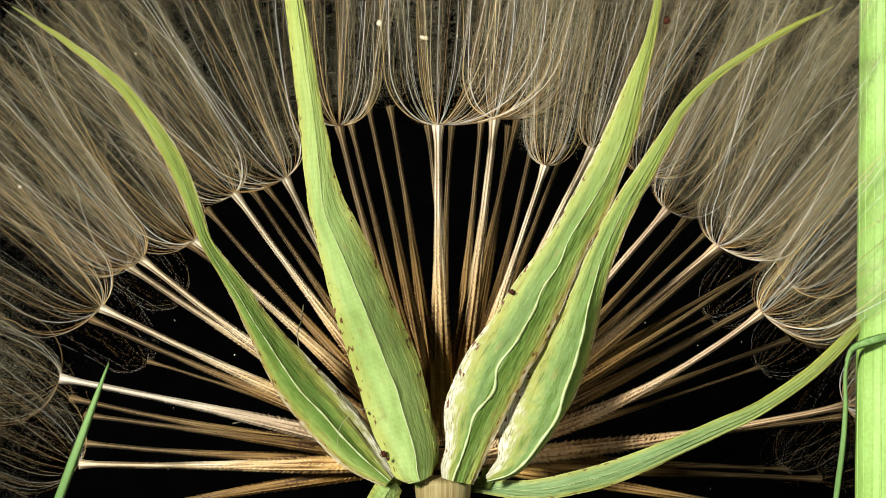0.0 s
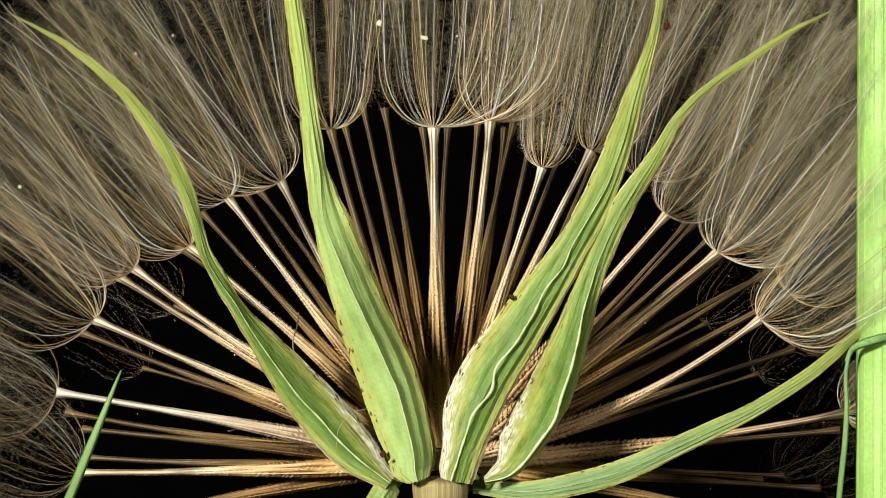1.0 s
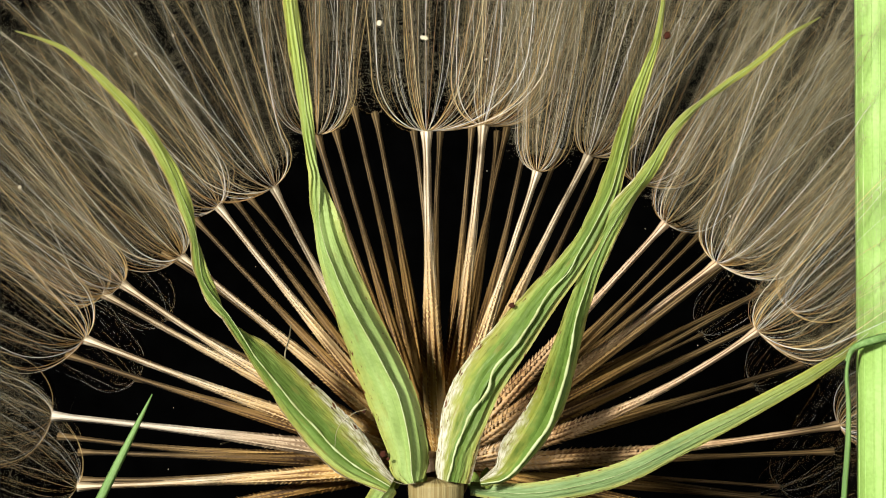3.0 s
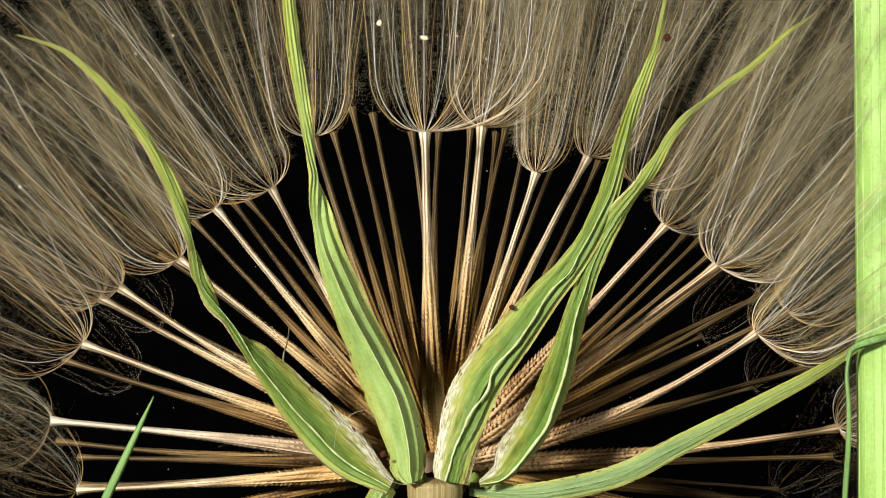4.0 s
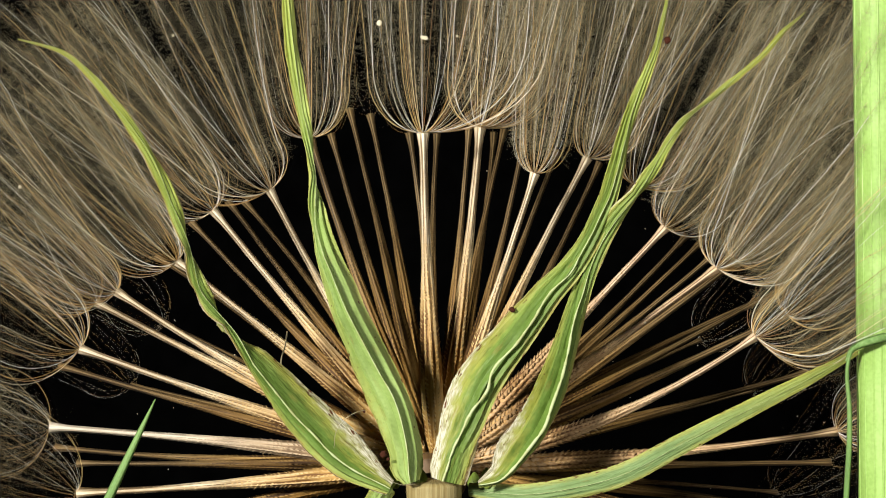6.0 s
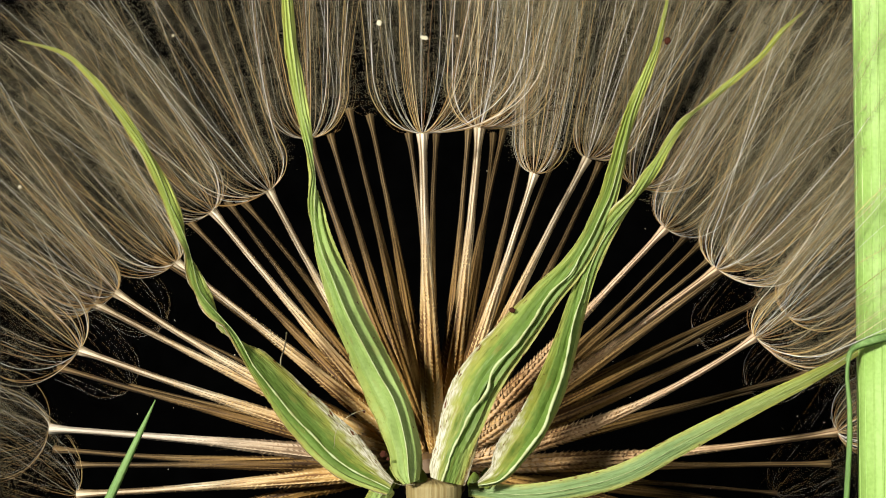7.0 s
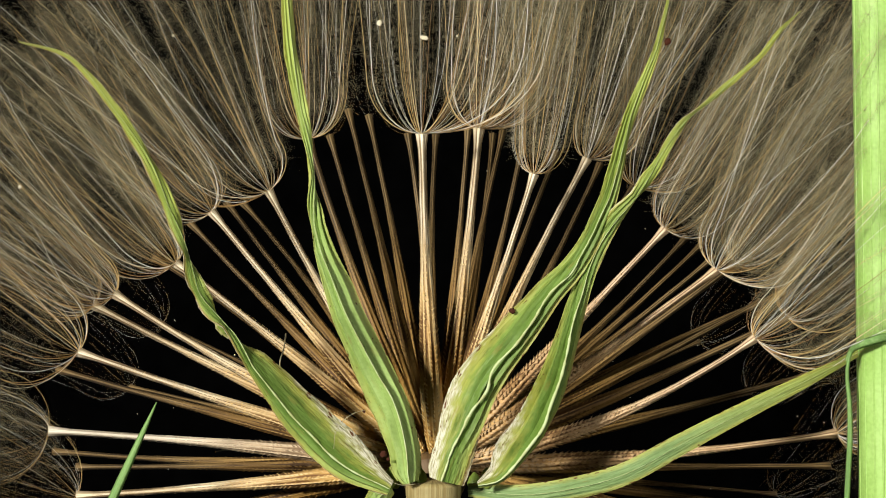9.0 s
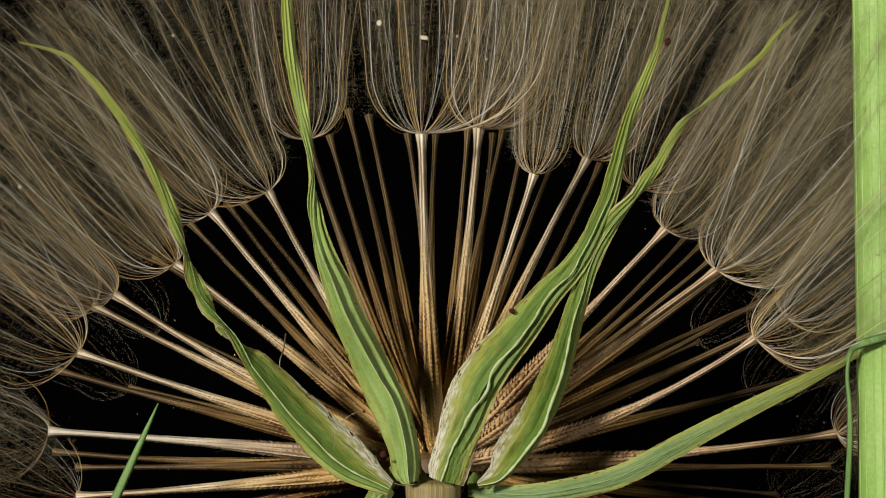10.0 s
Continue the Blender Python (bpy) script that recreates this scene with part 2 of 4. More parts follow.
# ---------------------------------------------------------------- setting
def slab(name, lo, hi, mat, label):
    bm = bmesh.new()
    bmesh.ops.create_cube(bm, size=1.0)
    for v in bm.verts:
        v.co = Vector([lo[k] if v.co[k] < 0 else hi[k] for k in range(3)])
    me = bpy.data.meshes.new(name)
    bm.to_mesh(me)
    bm.free()
    me.materials.append(mat)
    return tagged(new(name, me), label, "setting", "", "structure")


slab("ground", (-0.3, -0.3, -0.03), (0.3, 0.2, 0.0), SOIL, "dark bare soil in which the stems stand")
slab("backdrop", (-0.25, 0.14, 0.0), (0.25, 0.15, 0.45), CLOTH, "plain black cloth hanging behind the seed head")

# how far the drying has gone, by the second
DRYING = [(0, 0.0), (0.5, 0.135), (1, 0.265), (1.5, 0.42), (2, 0.54), (2.5, 0.63), (3.2, 0.73), (4, 0.805), (4.5, 0.84), (5, 0.865),
          (5.5, 0.90), (6.2, 0.925), (7, 0.95), (8, 0.975), (9, 0.99), (10, 1.0)]
KEYED = []     # things and the rows of their way, keyed at the end of the file

# ---------------------------------------------------------------- the seed head
head = tagged(new("seed_head"), "ripe goatsbeard seed head with brown feathery plumes and green bracts", "seed head")


def frame_of(axis, hint=(0, 1, 0)):
    z = np.asarray(axis, dtype=float)
    z = z / np.linalg.norm(z)
    x = np.cross(np.asarray(hint, dtype=float), z)
    x /= np.linalg.norm(x)
    y = np.cross(z, x)
    return np.stack([x, y, z], 1)


def pose_of(rot, place):
    m = Matrix(rot.tolist()).to_4x4()
    m.translation = Vector(place.tolist())
    return m


def pappus(parent, rot, scale, left, right, long, rays, fuzz, seed, fine=1.0, silk=30, crowd=0.0):
    """A plume: stiff rays that leave the disc flat, bend up into a bowl and run out, webbed by fine side hairs.
    left, right: the bowl's half width, its height and how far the rays lean out beyond it, on each side."""
    g = np.random.default_rng(seed)
    n, s, k = rays + silk, 24, 10      # the stiff rays, then the finest ones
    thin = np.arange(n) >= rays
    phi = np.where(thin, g.uniform(0, 1, n), (np.arange(n) + g.uniform(-0.48, 0.48, n)) / max(rays, 1)) * 2 * math.pi
    phi = phi - crowd * np.sin(phi)      # more of them on one side
    full = np.where(g.random(n) < np.where(thin, 0.3, 0.74), g.uniform(0.88, 1.05, n), g.uniform(0.4, 0.9, n))
    c, q = np.cos(phi), np.sin(phi)
    deep = min(0.5 * (left[0] + right[0]), 78)
    side = np.where((c > 0)[:, None], np.array(right, dtype=float), np.array(left, dtype=float))
    front = np.array([deep, 0.5 * (left[1] + right[1]) * 1.05, 0.08])
    high = (side[:, 1] * c ** 2 + front[1] * q ** 2) * (0.55 + 0.45 * full) * g.uniform(0.92, 1.1, n)
    rx, ry = side[:, 0] * full, front[0] * full
    length = long * np.where(g.random(n) < 0.75, g.uniform(0.86, 1.08, n), g.uniform(0.5, 0.9, n))
    lean = side[:, 2] * (0.45 + 0.6 * full) + g.normal(0.02, 0.10, n)
    th = np.concatenate([np.linspace(0, math.pi / 2, k), np.full(s - k, math.pi / 2)])
    run = np.concatenate([np.zeros(k), np.linspace(0, 1, s - k + 1)[1:]])
    rest = (length - high)[:, None]
    veer = g.normal(0, 0.25, n)[:, None] * run + g.normal(0, 0.40, n)[:, None] * run ** 2
    out = np.sin(th) ** 0.92 + 0.10 * np.sin(run * math.pi * 0.5)
    z = high[:, None] * (1 - np.cos(th)) + rest * run
    fan = 1.45 * (1 - np.exp(-z / (1.3 * high[:, None])))      # rays towards and away from the eye fan out
    face = 0.75 * q[:, None] ** 2
    x = (c * rx)[:, None] * (out * (1 - face) + fan * face) + (c * lean)[:, None] * rest * run ** 1.2 - veer * (q * ry)[:, None]
    y = (q * ry)[:, None] * out + (q * front[2])[:, None] * rest * run ** 1.2 + veer * (c * rx)[:, None]
    wob = np.cumsum(g.normal(0, 1, (2, n, s)), axis=2) * (run ** 1.2 + 2.2 * np.clip(run - 0.6, 0, 1)) * np.where(thin, 2.8, 1.7)[:, None] * min(1, 2.2 * fine)
    p = np.stack([x + wob[0], y + wob[1], z], -1)
    thick = np.where(thin, g.uniform(0.13, 0.28, n), np.where(g.random(n) < 0.55, g.uniform(0.40, 0.66, n), g.uniform(0.18, 0.34, n))) * fine
    v1, f1 = tubes(p, thick[:, None] * np.linspace(1.25, 0.5, s), 3)
    # side hairs stand off square to their ray and weave into its neighbours
    m = int(rays * fuzz * 3.7)
    which = g.integers(0, n, m)
    pos = g.beta(1.85, 1.0, m) * (s - 6.1) + 4.6
    i = np.minimum(pos.astype(int), s - 2)
    fr = (pos - i)[:, None]
    a = p[which, i] * (1 - fr) + p[which, i + 1] * fr
    t = p[which, i + 1] - p[which, i]
    t /= np.linalg.norm(t, axis=1, keepdims=True) + 1e-9
    d = g.normal(0, 1, (m, 3))
    d -= t * (d * t).sum(1, keepdims=True) * 0.85
    d = d / np.linalg.norm(d, axis=1, keepdims=True) + t * g.normal(0.22, 0.25, (m, 1))
    d /= np.linalg.norm(d, axis=1, keepdims=True)
    e = a + d * g.gamma(3.0, 4.8, m)[:, None]
    w = np.cross(d, g.normal(0, 1, (m, 3)))
    w /= np.linalg.norm(w, axis=1, keepdims=True)
    w *= np.where(g.random(m) < 0.06, g.uniform(0.07, 0.11, m), g.uniform(0.032, 0.066, m))[:, None]
    v2 = np.stack([a + w, a - w, e - w * 0.6, e + w * 0.6], 1).reshape(-1, 3)
    f2 = len(v1) + np.arange(m * 4).reshape(-1, 4)
    v = (np.concatenate([v1, v2]) * scale) @ rot.T
    faces = np.concatenate([f1, f2])
    idx = np.concatenate([np.zeros(len(f1)), np.ones(len(f2))])
    return mesh_object("pappus", v, faces, [RAY, FUZZ], parent, "brown-grey feathery plume of silky hairs", None, idx)


def husk_tube(u0, u1, length, bow, rings, profile, ribs=9, depth=0.34):
    """A ribbed tapering tube along z from u0 to u1 of the length, bowed sideways."""
    sides = ribs * 2
    us = np.linspace(u0, u1, rings)
    rad = np.interp(us, [q[0] for q in profile], [q[1] for q in profile]) * UNIT
    ang = np.arange(sides) * 2 * math.pi / sides
    lobe = 1 + depth * np.where(np.arange(sides) % 2 == 0, 1, -1)
    x = bow * length * 4 * us * (1 - us)
    v = np.stack([x[:, None] + rad[:, None] * np.cos(ang) * lobe, rad[:, None] * np.sin(ang) * lobe,
                  np.broadcast_to((us * length)[:, None], (rings, sides))], -1).reshape(-1, 3)
    uv = np.stack([np.broadcast_to(np.abs(ang / math.pi - 1), (rings, sides)), np.broadcast_to((us * 6)[:, None], (rings, sides))], -1).reshape(-1, 2)
    i = np.arange(rings - 1)[:, None] * sides
    k = np.arange(sides)[None]
    k2 = (k + 1) % sides
    f = np.stack([i + k, i + k2, i + sides + k2, i + sides + k], -1).reshape(-1, 4).tolist()
    if u1 == 1.0:
        f.append(list(range((rings - 1) * sides, rings * sides)))
    else:
        f.append(list(range(sides))[::-1])
    return v, f, uv, rad


PROFILE = [(0, 7), (0.05, 11), (0.15, 14.2), (0.30, 13.6), (0.44, 10.4), (0.58, 7.2), (0.74, 5.4), (0.94, 5.0), (0.985, 6.9), (1.0, 8.2)]


def achene(tip0, tip1, mm, ang=0.0, left=(80, 85, 0.1), right=(80, 85, 0.1), long=520, tilt=0.06, crowd=0.0, rays=25, fuzz=560, fine=1.0, skin=HUSK, stout=1.0, seed=0, bow=0.0, silk=30):
    """One fruit: ribbed scaly body, slender beak and plume, built about its tip and keyed as it sinks. ang: the plume's lean to the right, in degrees."""
    g = np.random.default_rng(1000 + seed)
    bow = bow + g.normal(0, 0.012)
    d = np.array([tip0[0] - 785, tip0[1] - 815.0])
    d /= np.linalg.norm(d)
    base0 = at(785 + d[0] * 46, 818 + d[1] * 30, 3 + mm * 0.35)
    base1 = at(769 + d[0] * 46, 828 + d[1] * 30, 3 + mm * 0.35)
    t0, t1 = at(*tip0, mm), at(*tip1, mm)
    axis = t0 - base0
    length = np.linalg.norm(axis)
    rot0 = frame_of(axis)
    prof = [(a, b * stout * (1 + mm / 176)) for a, b in PROFILE]
    # body with its teeth
    v, f, uv, _ = husk_tube(0, 0.66, length, bow, 22, prof)
    teeth_v, teeth_f = [], []
    for rib in range(9):
        a = rib * math.pi / 4.5
        for q in np.concatenate([np.arange(0.02, 0.64, 0.0145), np.arange(0.65, 0.88, 0.03)]):
            q = q + g.uniform(-0.004, 0.004)
            big = np.interp(q, [0, 0.34, 0.56, 0.66, 0.9], [1.0, 1.0, 0.55, 0.36, 0.22]) * g.uniform(0.65, 1.15)
            r = np.interp(q, [c[0] for c in prof], [c[1] for c in prof]) * 1.08 * UNIT
            out, sid = np.array([math.cos(a), math.sin(a), 0]), np.array([-math.sin(a), math.cos(a), 0])
            c = out * r + np.array([bow * length * 4 * q * (1 - q), 0, q * length])
            k = (9.6 if skin is GREY else 6.2) * UNIT * big * (stout ** 0.5)
            o = len(v) + len(teeth_v)
            teeth_v += [c - sid * k * 0.52, c + sid * k * 0.52, c + np.array([0, 0, -k * 0.7]), c + out * k * (0.75 if skin is GREY else 0.85) + np.array([0, 0, k * 0.9])]
            teeth_f += [[o, o + 3, o + 2], [o + 1, o + 2, o + 3], [o, o + 1, o + 3]]
    v = np.concatenate([v, np.array(teeth_v)])
    uv = np.concatenate([uv, np.stack([np.full(len(teeth_v), 0.7), np.array(teeth_v)[:, 2] / length * 6], -1)])
    shift = np.array([0, 0, -length])
    body = mesh_object("achene", v + shift, f + teeth_f, [skin, TOOTH if skin is HUSK else ROSY if skin is GREY else skin], head, "slender ribbed tan fruit with rough scaly lower body", uv, [0] * len(f) + [1] * len(teeth_f))
    v, f, uv, _ = husk_tube(0.66, 1.0, length, bow, 14, prof)
    mesh_object("beak", v + shift, f, [skin], body, "pale straw-coloured slender beak", uv)
    # the plume stands more upright than the fruit
    want = np.array([math.sin(radians(ang)), tilt, math.cos(radians(ang))])
    pappus(body, rot0.T @ frame_of(want), UNIT * (1 + mm / 176), left, right, long, rays, fuzz, seed, fine, silk, crowd)
    rows = []
    for t, p in DRYING:
        tip, base = t0 + (t1 - t0) * p, base0 + (base1 - base0) * p
        rows.append((t, pose_of(frame_of(tip - base), tip)))
    KEYED.append((body, rows))
    body.matrix_basis = rows[0][1]
    return body


# ring of fruits nearest the eye: where each tip begins and ends, how deep it lies, and the plume's cut
TOP = [
    ((775, 222), (746, 237), -0.5, dict(stout=1.08, ang=2, left=(100, 108, -0.05), right=(235, 150, 0.12), crowd=0.5, long=600, rays=40, tilt=0.03)),
    ((875, 210), (847, 228), 5, dict(stout=1.02, ang=8, left=(75, 90, 0.0), right=(125, 105, 0.2), crowd=0.3, long=600, rays=39)),
    ((965, 293), (945, 308), 0, dict(ang=7, left=(46, 74, 0.05), right=(56, 78, 0.06), long=420, rays=20, fuzz=500)),
    ((1048, 262), (1039, 281), 6, dict(ang=14, left=(42, 72, 0.05), right=(88, 66, 0.25), crowd=0.3, long=540, rays=32)),
]
RIGHT_SIDE = [
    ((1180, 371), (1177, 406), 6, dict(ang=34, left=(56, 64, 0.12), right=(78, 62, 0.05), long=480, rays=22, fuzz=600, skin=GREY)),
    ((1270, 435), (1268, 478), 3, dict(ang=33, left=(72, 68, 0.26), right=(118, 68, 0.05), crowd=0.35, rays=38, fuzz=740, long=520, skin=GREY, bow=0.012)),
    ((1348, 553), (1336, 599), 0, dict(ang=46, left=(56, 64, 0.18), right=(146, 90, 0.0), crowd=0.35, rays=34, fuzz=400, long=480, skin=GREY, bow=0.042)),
]
LEFT_SIDE = [
    ((505, 315), (475, 338), 6, dict(ang=-33, left=(132, 98, 0.03), right=(70, 66, 0.44), crowd=-0.05, long=590, rays=29, fuzz=460, silk=16)),
    ((415, 342), (374, 375), 11, dict(ang=-38, left=(92, 90, 0.1), right=(80, 80, 0.1), long=540, rays=23, fuzz=420, silk=16)),
    ((344, 425), (310, 466), 5, dict(ang=-40, left=(100, 100, 0.05), right=(58, 64, 0.2), crowd=-0.25, long=450, rays=21, fuzz=460)),
    ((250, 458), (202, 521), 8, dict(ang=-46, left=(98, 92, 0.05), right=(50, 60, 0.25), long=450, rays=20, fuzz=300)),
    ((225, 470), (165, 541), 15, dict(ang=-46, left=(80, 85, 0.1), right=(80, 85, 0.1), long=420, rays=10, fuzz=200)),
]
LEFT_LOW = [
    ((178, 545), (138, 624), 2, dict(ang=-48, left=(128, 90, 0.15), right=(92, 94, 0.2), long=400, rays=20, fuzz=170, silk=14)),
    ((106, 670), (86, 764), 0, dict(ang=-74, tilt=-0.25, left=(110, 100, 0.1), right=(100, 100, 0.1), long=380, fine=0.45, rays=11, fuzz=210, silk=16, skin=BLEACHED)),
    ((140, 822), (135, 879), 2, dict(ang=-58, tilt=0.0, left=(112, 110, 0.0), right=(132, 122, 0.0), long=380, fine=0.45, rays=13, fuzz=210, silk=16)),
]
HALF_HIDDEN = [
    ((600, 223), (545, 246), 11, dict(ang=-1, left=(88, 85, 0.0), right=(76, 92, 0.02), long=540, rays=21, skin=INNER_SHADED)),
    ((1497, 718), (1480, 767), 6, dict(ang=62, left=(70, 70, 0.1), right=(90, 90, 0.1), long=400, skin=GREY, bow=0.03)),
    ((1302, 420), (1302, 466), 15, dict(ang=36, left=(80, 80, 0.1), right=(80, 80, 0.1), skin=INNER_SHADED)),
    ((1398, 505), (1392, 562), 13, dict(ang=42, left=(80, 80, 0.1), right=(90, 80, 0.1), rays=11, skin=INNER_SHADED)),
    ((1130, 305), (1124, 330), 15, dict(ang=20, left=(62, 75, 0.2), right=(110, 75, 0.25), long=560, rays=32, skin=INNER_SHADED)),
]
# fruits behind them; darkened husks and thinned plumes stand in for shade
FAR_TOP = [
    ((620, 215), (583, 240), 16), ((650, 180), (616, 195), 22), ((690, 190), (652, 205), 28), ((757, 222), (721, 237), 13),
    ((800, 222), (771, 237), 22), ((852, 210), (828, 230), 16), ((915, 215), (890, 232), 24), ((945, 235), (925, 250), 14),
    ((900, 225), (872, 238), 30), ((1000, 258), (985, 268), 18), ((1050, 270), (1062, 290), 14), ((1215, 385), (1215, 420), 16),
    ((1228, 378), (1245, 430), 22), ((1258, 405), (1264, 455), 14), ((1350, 470), (1345, 535), 14), ((1380, 455), (1385, 520), 24),
]
FAR_LOW = [
    ((1395, 600), (1430, 665), 16), ((1490, 738), (1468, 825), 14), ((1452, 848), (1440, 910), 26), ((1350, 830), (1340, 900), 34),
    ((160, 565), (100, 655), 14), ((150, 735), (135, 828), 9), ((150, 785), (140, 877), 16), ((445, 335), (400, 358), 18),
    ((366, 370), (336, 395), 15), ((330, 430), (272, 456), 24), ((125, 705), (95, 800), 20), ((90, 935), (60, 990), 2),
    ((1500, 930), (1480, 985), 4), ((470, 330), (430, 360), 26), ((1120, 330), (1115, 350), 20),
]
for k, (a, b, mm, cut) in enumerate(TOP + RIGHT_SIDE + LEFT_SIDE + LEFT_LOW + HALF_HIDDEN):
    achene(a, b, mm, seed=k, **{"stout": 0.86, **cut})
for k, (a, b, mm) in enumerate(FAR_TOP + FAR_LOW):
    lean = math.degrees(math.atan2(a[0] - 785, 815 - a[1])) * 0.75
    achene(a, b, 4 + mm * 1.5, ang=lean, left=(50, 60, 0.12), right=(50, 60, 0.12), tilt=0.12, rays=7, fuzz=40, fine=0.14, skin=INNER_SHADED, stout=0.68, seed=100 + k, silk=3)

# far side of the head, glimpsed through the gaps; darker husks imitate its shade
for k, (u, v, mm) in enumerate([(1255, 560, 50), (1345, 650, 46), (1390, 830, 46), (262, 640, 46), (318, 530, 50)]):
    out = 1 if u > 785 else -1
    achene((u, v), (u - 25 + 8 * out, v + 45), mm, ang=50 * out, left=(60, 60, 0.1), right=(60, 60, 0.1), long=300, tilt=0.4, rays=24, fuzz=2, fine=0.12, skin=INNER_SHADED, stout=0.45, seed=300 + k, silk=0)


# ---------------------------------------------------------------- bracts
def bract(states, depth, rows=22, wavy=0.0, felt=1, skin=None, label="green pointed bract, drying and curling at its edges", keel=(22, 22), upper=None, twist=((0, 0), (1, 0)), rib=0.04):
    """A keeled blade in small rigid pieces. states: how far the drying has gone, then the keel's u, v and the half widths to the left and right of it from
    foot to point; depth: mm from foot to point; keel, upper: slope of either half, below and above; twist: (how far along, degrees) once it is dry; rib: the keel's thickness."""
    marks = np.array([m for m, _ in states])
    evened = []
    for _, shape in states:      # every state laid out evenly along its length
        ctl = np.array(shape, dtype=float)
        rows_in = sample_rows(ctl, np.linspace(0, len(ctl) - 1, 600))
        run = np.concatenate([[0], np.cumsum(np.linalg.norm(np.diff(rows_in[:, :2], axis=0), axis=1))])
        evened.append(np.stack([np.interp(np.linspace(0, run[-1], 60), run, rows_in[:, k]) for k in range(4)], -1))
    even = np.stack(evened)
    top = 59
    deep = np.interp(np.linspace(0, 1, 60), np.linspace(0, 1, len(depth)), depth)
    c0 = np.stack([even[0][:, 0], even[0][:, 1], np.maximum(even[0][:, 2:].max(1), 1)], -1)
    creases = ((0, 0.9), (1, -0.8), (2, 1.3), (4, -0.8), (6, 1.5))      # each strip's own slope, and how fast it creases
    count = len(creases)
    slants = [np.interp(np.linspace(0, 1, 60), [0, 0.34, 0.44, 1], np.array([c, c, d, d]) * radians(1)) for c, d in zip(keel, upper or keel)]

    def spread(slant, crease):
        return sum(np.cos(np.minimum(slant + radians(more) + rate * crease, radians(165))) for more, rate in creases) / len(creases)

    wides = [np.maximum(even[:, :, 2 + k].max(0), 1.2) / spread(slants[k], 0.0) for k in (0, 1)]
    known = {}

    def creased(p, now):
        """How far either half has creased when the drying is p, along the blade."""
        if p not in known:
            known[p] = []
            for k in (0, 1):
                lo, hi = np.zeros(60), np.full(60, radians(74))
                for _ in range(18):
                    half = 0.5 * (lo + hi)
                    wide = spread(slants[k], half) * wides[k] > now[:, 2 + k]
                    lo, hi = np.where(wide, half, lo), np.where(wide, hi, half)
                known[p].append(lo)
        return known[p]

    bend = np.array(twist, dtype=float)

    def surface(s, v, p):
        """Places for arrays of s (0..1 along) and v (-1..1 across) when the drying is p."""
        t = s * top
        k = int(np.clip(np.searchsorted(marks, p) - 1, 0, len(marks) - 2))
        f = (p - marks[k]) / (marks[k + 1] - marks[k])
        now = even[k] * (1 - f) + even[k + 1] * f
        now = np.hstack([now, deep[:, None]])

        def mid(tt):
            q = sample_rows(now, tt)
            k = 1 + q[:, 4] / 176.48
            return np.stack([(q[:, 0] - 784) * UNIT * k, q[:, 4] / 1000, 0.2 + (441 - q[:, 1]) * UNIT * k], -1), q, k

        m, q, k = mid(t)
        tan = mid(np.clip(t + 0.2, 0, top))[0] - mid(np.clip(t - 0.2, 0, top))[0]
        tan /= np.linalg.norm(tan, axis=1, keepdims=True)
        side = np.cross(tan, np.array([0, -1.0, 0]))
        side /= np.linalg.norm(side, axis=1, keepdims=True)
        rear = np.cross(side, tan)
        rear *= np.sign(rear[:, 1:2])
        turn = (np.interp(s, bend[:, 0], radians(1) * bend[:, 1]) * p)
        av = np.abs(v)
        lat, bck = np.zeros(len(v)), np.zeros(len(v))
        mid_lat, mid_bck = np.zeros(len(v)), np.zeros(len(v))
        for half, fold_along in enumerate(creased(p, now)):
            here = (v < 0) if half == 0 else (v >= 0)
            real, fold, slant = (np.interp(t, np.arange(60), row) for row in (wides[half], fold_along, slants[half]))
            for k3, (more, rate) in enumerate(creases):
                span = np.clip(av - k3 / count, 0, 1 / count) * real * here
                slope = np.minimum(slant + radians(more) + rate * fold, radians(165))
                lat = lat + span * np.cos(slope)
                bck = bck + span * np.sin(slope)
                share = real * (count - 0.5 - k3) / (2 * count ** 2)
                mid_lat = mid_lat + (2 * half - 1) * share * np.cos(slope)
                mid_bck = mid_bck + share * np.sin(slope)
        size = UNIT * k
        a, b = np.sign(v) * lat - mid_lat, bck - mid_bck      # turned about the middle of the folded blade
        a, b = a * np.cos(turn) - b * np.sin(turn) + mid_lat, a * np.sin(turn) + b * np.cos(turn) + mid_bck
        return m + side * (a * size)[:, None] + rear * (b * size)[:, None]

    foot = None
    thick = 0.8 * UNIT
    nu, nv = 4, 2
    for i in range(rows):
        for j in range(2 * count):
            va, vb = j / count - 1, (j + 1) / count - 1
            lap = 0.16 / rows
            ss, vv = np.meshgrid(np.linspace(max(i / rows - lap, 0), min((i + 1) / rows + lap, 1), nu), np.linspace(va, vb, nv), indexing="ij")
            s, v = ss.ravel(), vv.ravel()
            p0 = surface(s, v, 0.0)
            centre = p0.mean(0)
            e1 = surface(s + 1e-3, v, 0.0) - surface(s - 1e-3, v, 0.0)
            mid_v = np.clip(v, va + 0.02, vb - 0.02)
            e2 = surface(s, mid_v + 0.01, 0.0) - surface(s, mid_v - 0.01, 0.0)
            nrm = np.cross(e1, e2)
            nrm /= np.linalg.norm(nrm, axis=1, keepdims=True) + 1e-15
            nrm *= np.sign(nrm[:, 1:2] + 1e-9)
            ruffle = np.sin(s * 95 + 1.7 * j) * np.maximum(np.abs(v) - 0.55, 0) * (0.3 if skin is GLAUCOUS else 1.8) * UNIT
            lift = (0.04 if i % 2 else 0.0) * UNIT
            front = p0 - nrm * (lift + ruffle[:, None])
            back = front + nrm * thick
            verts = np.concatenate([front, back]) - centre
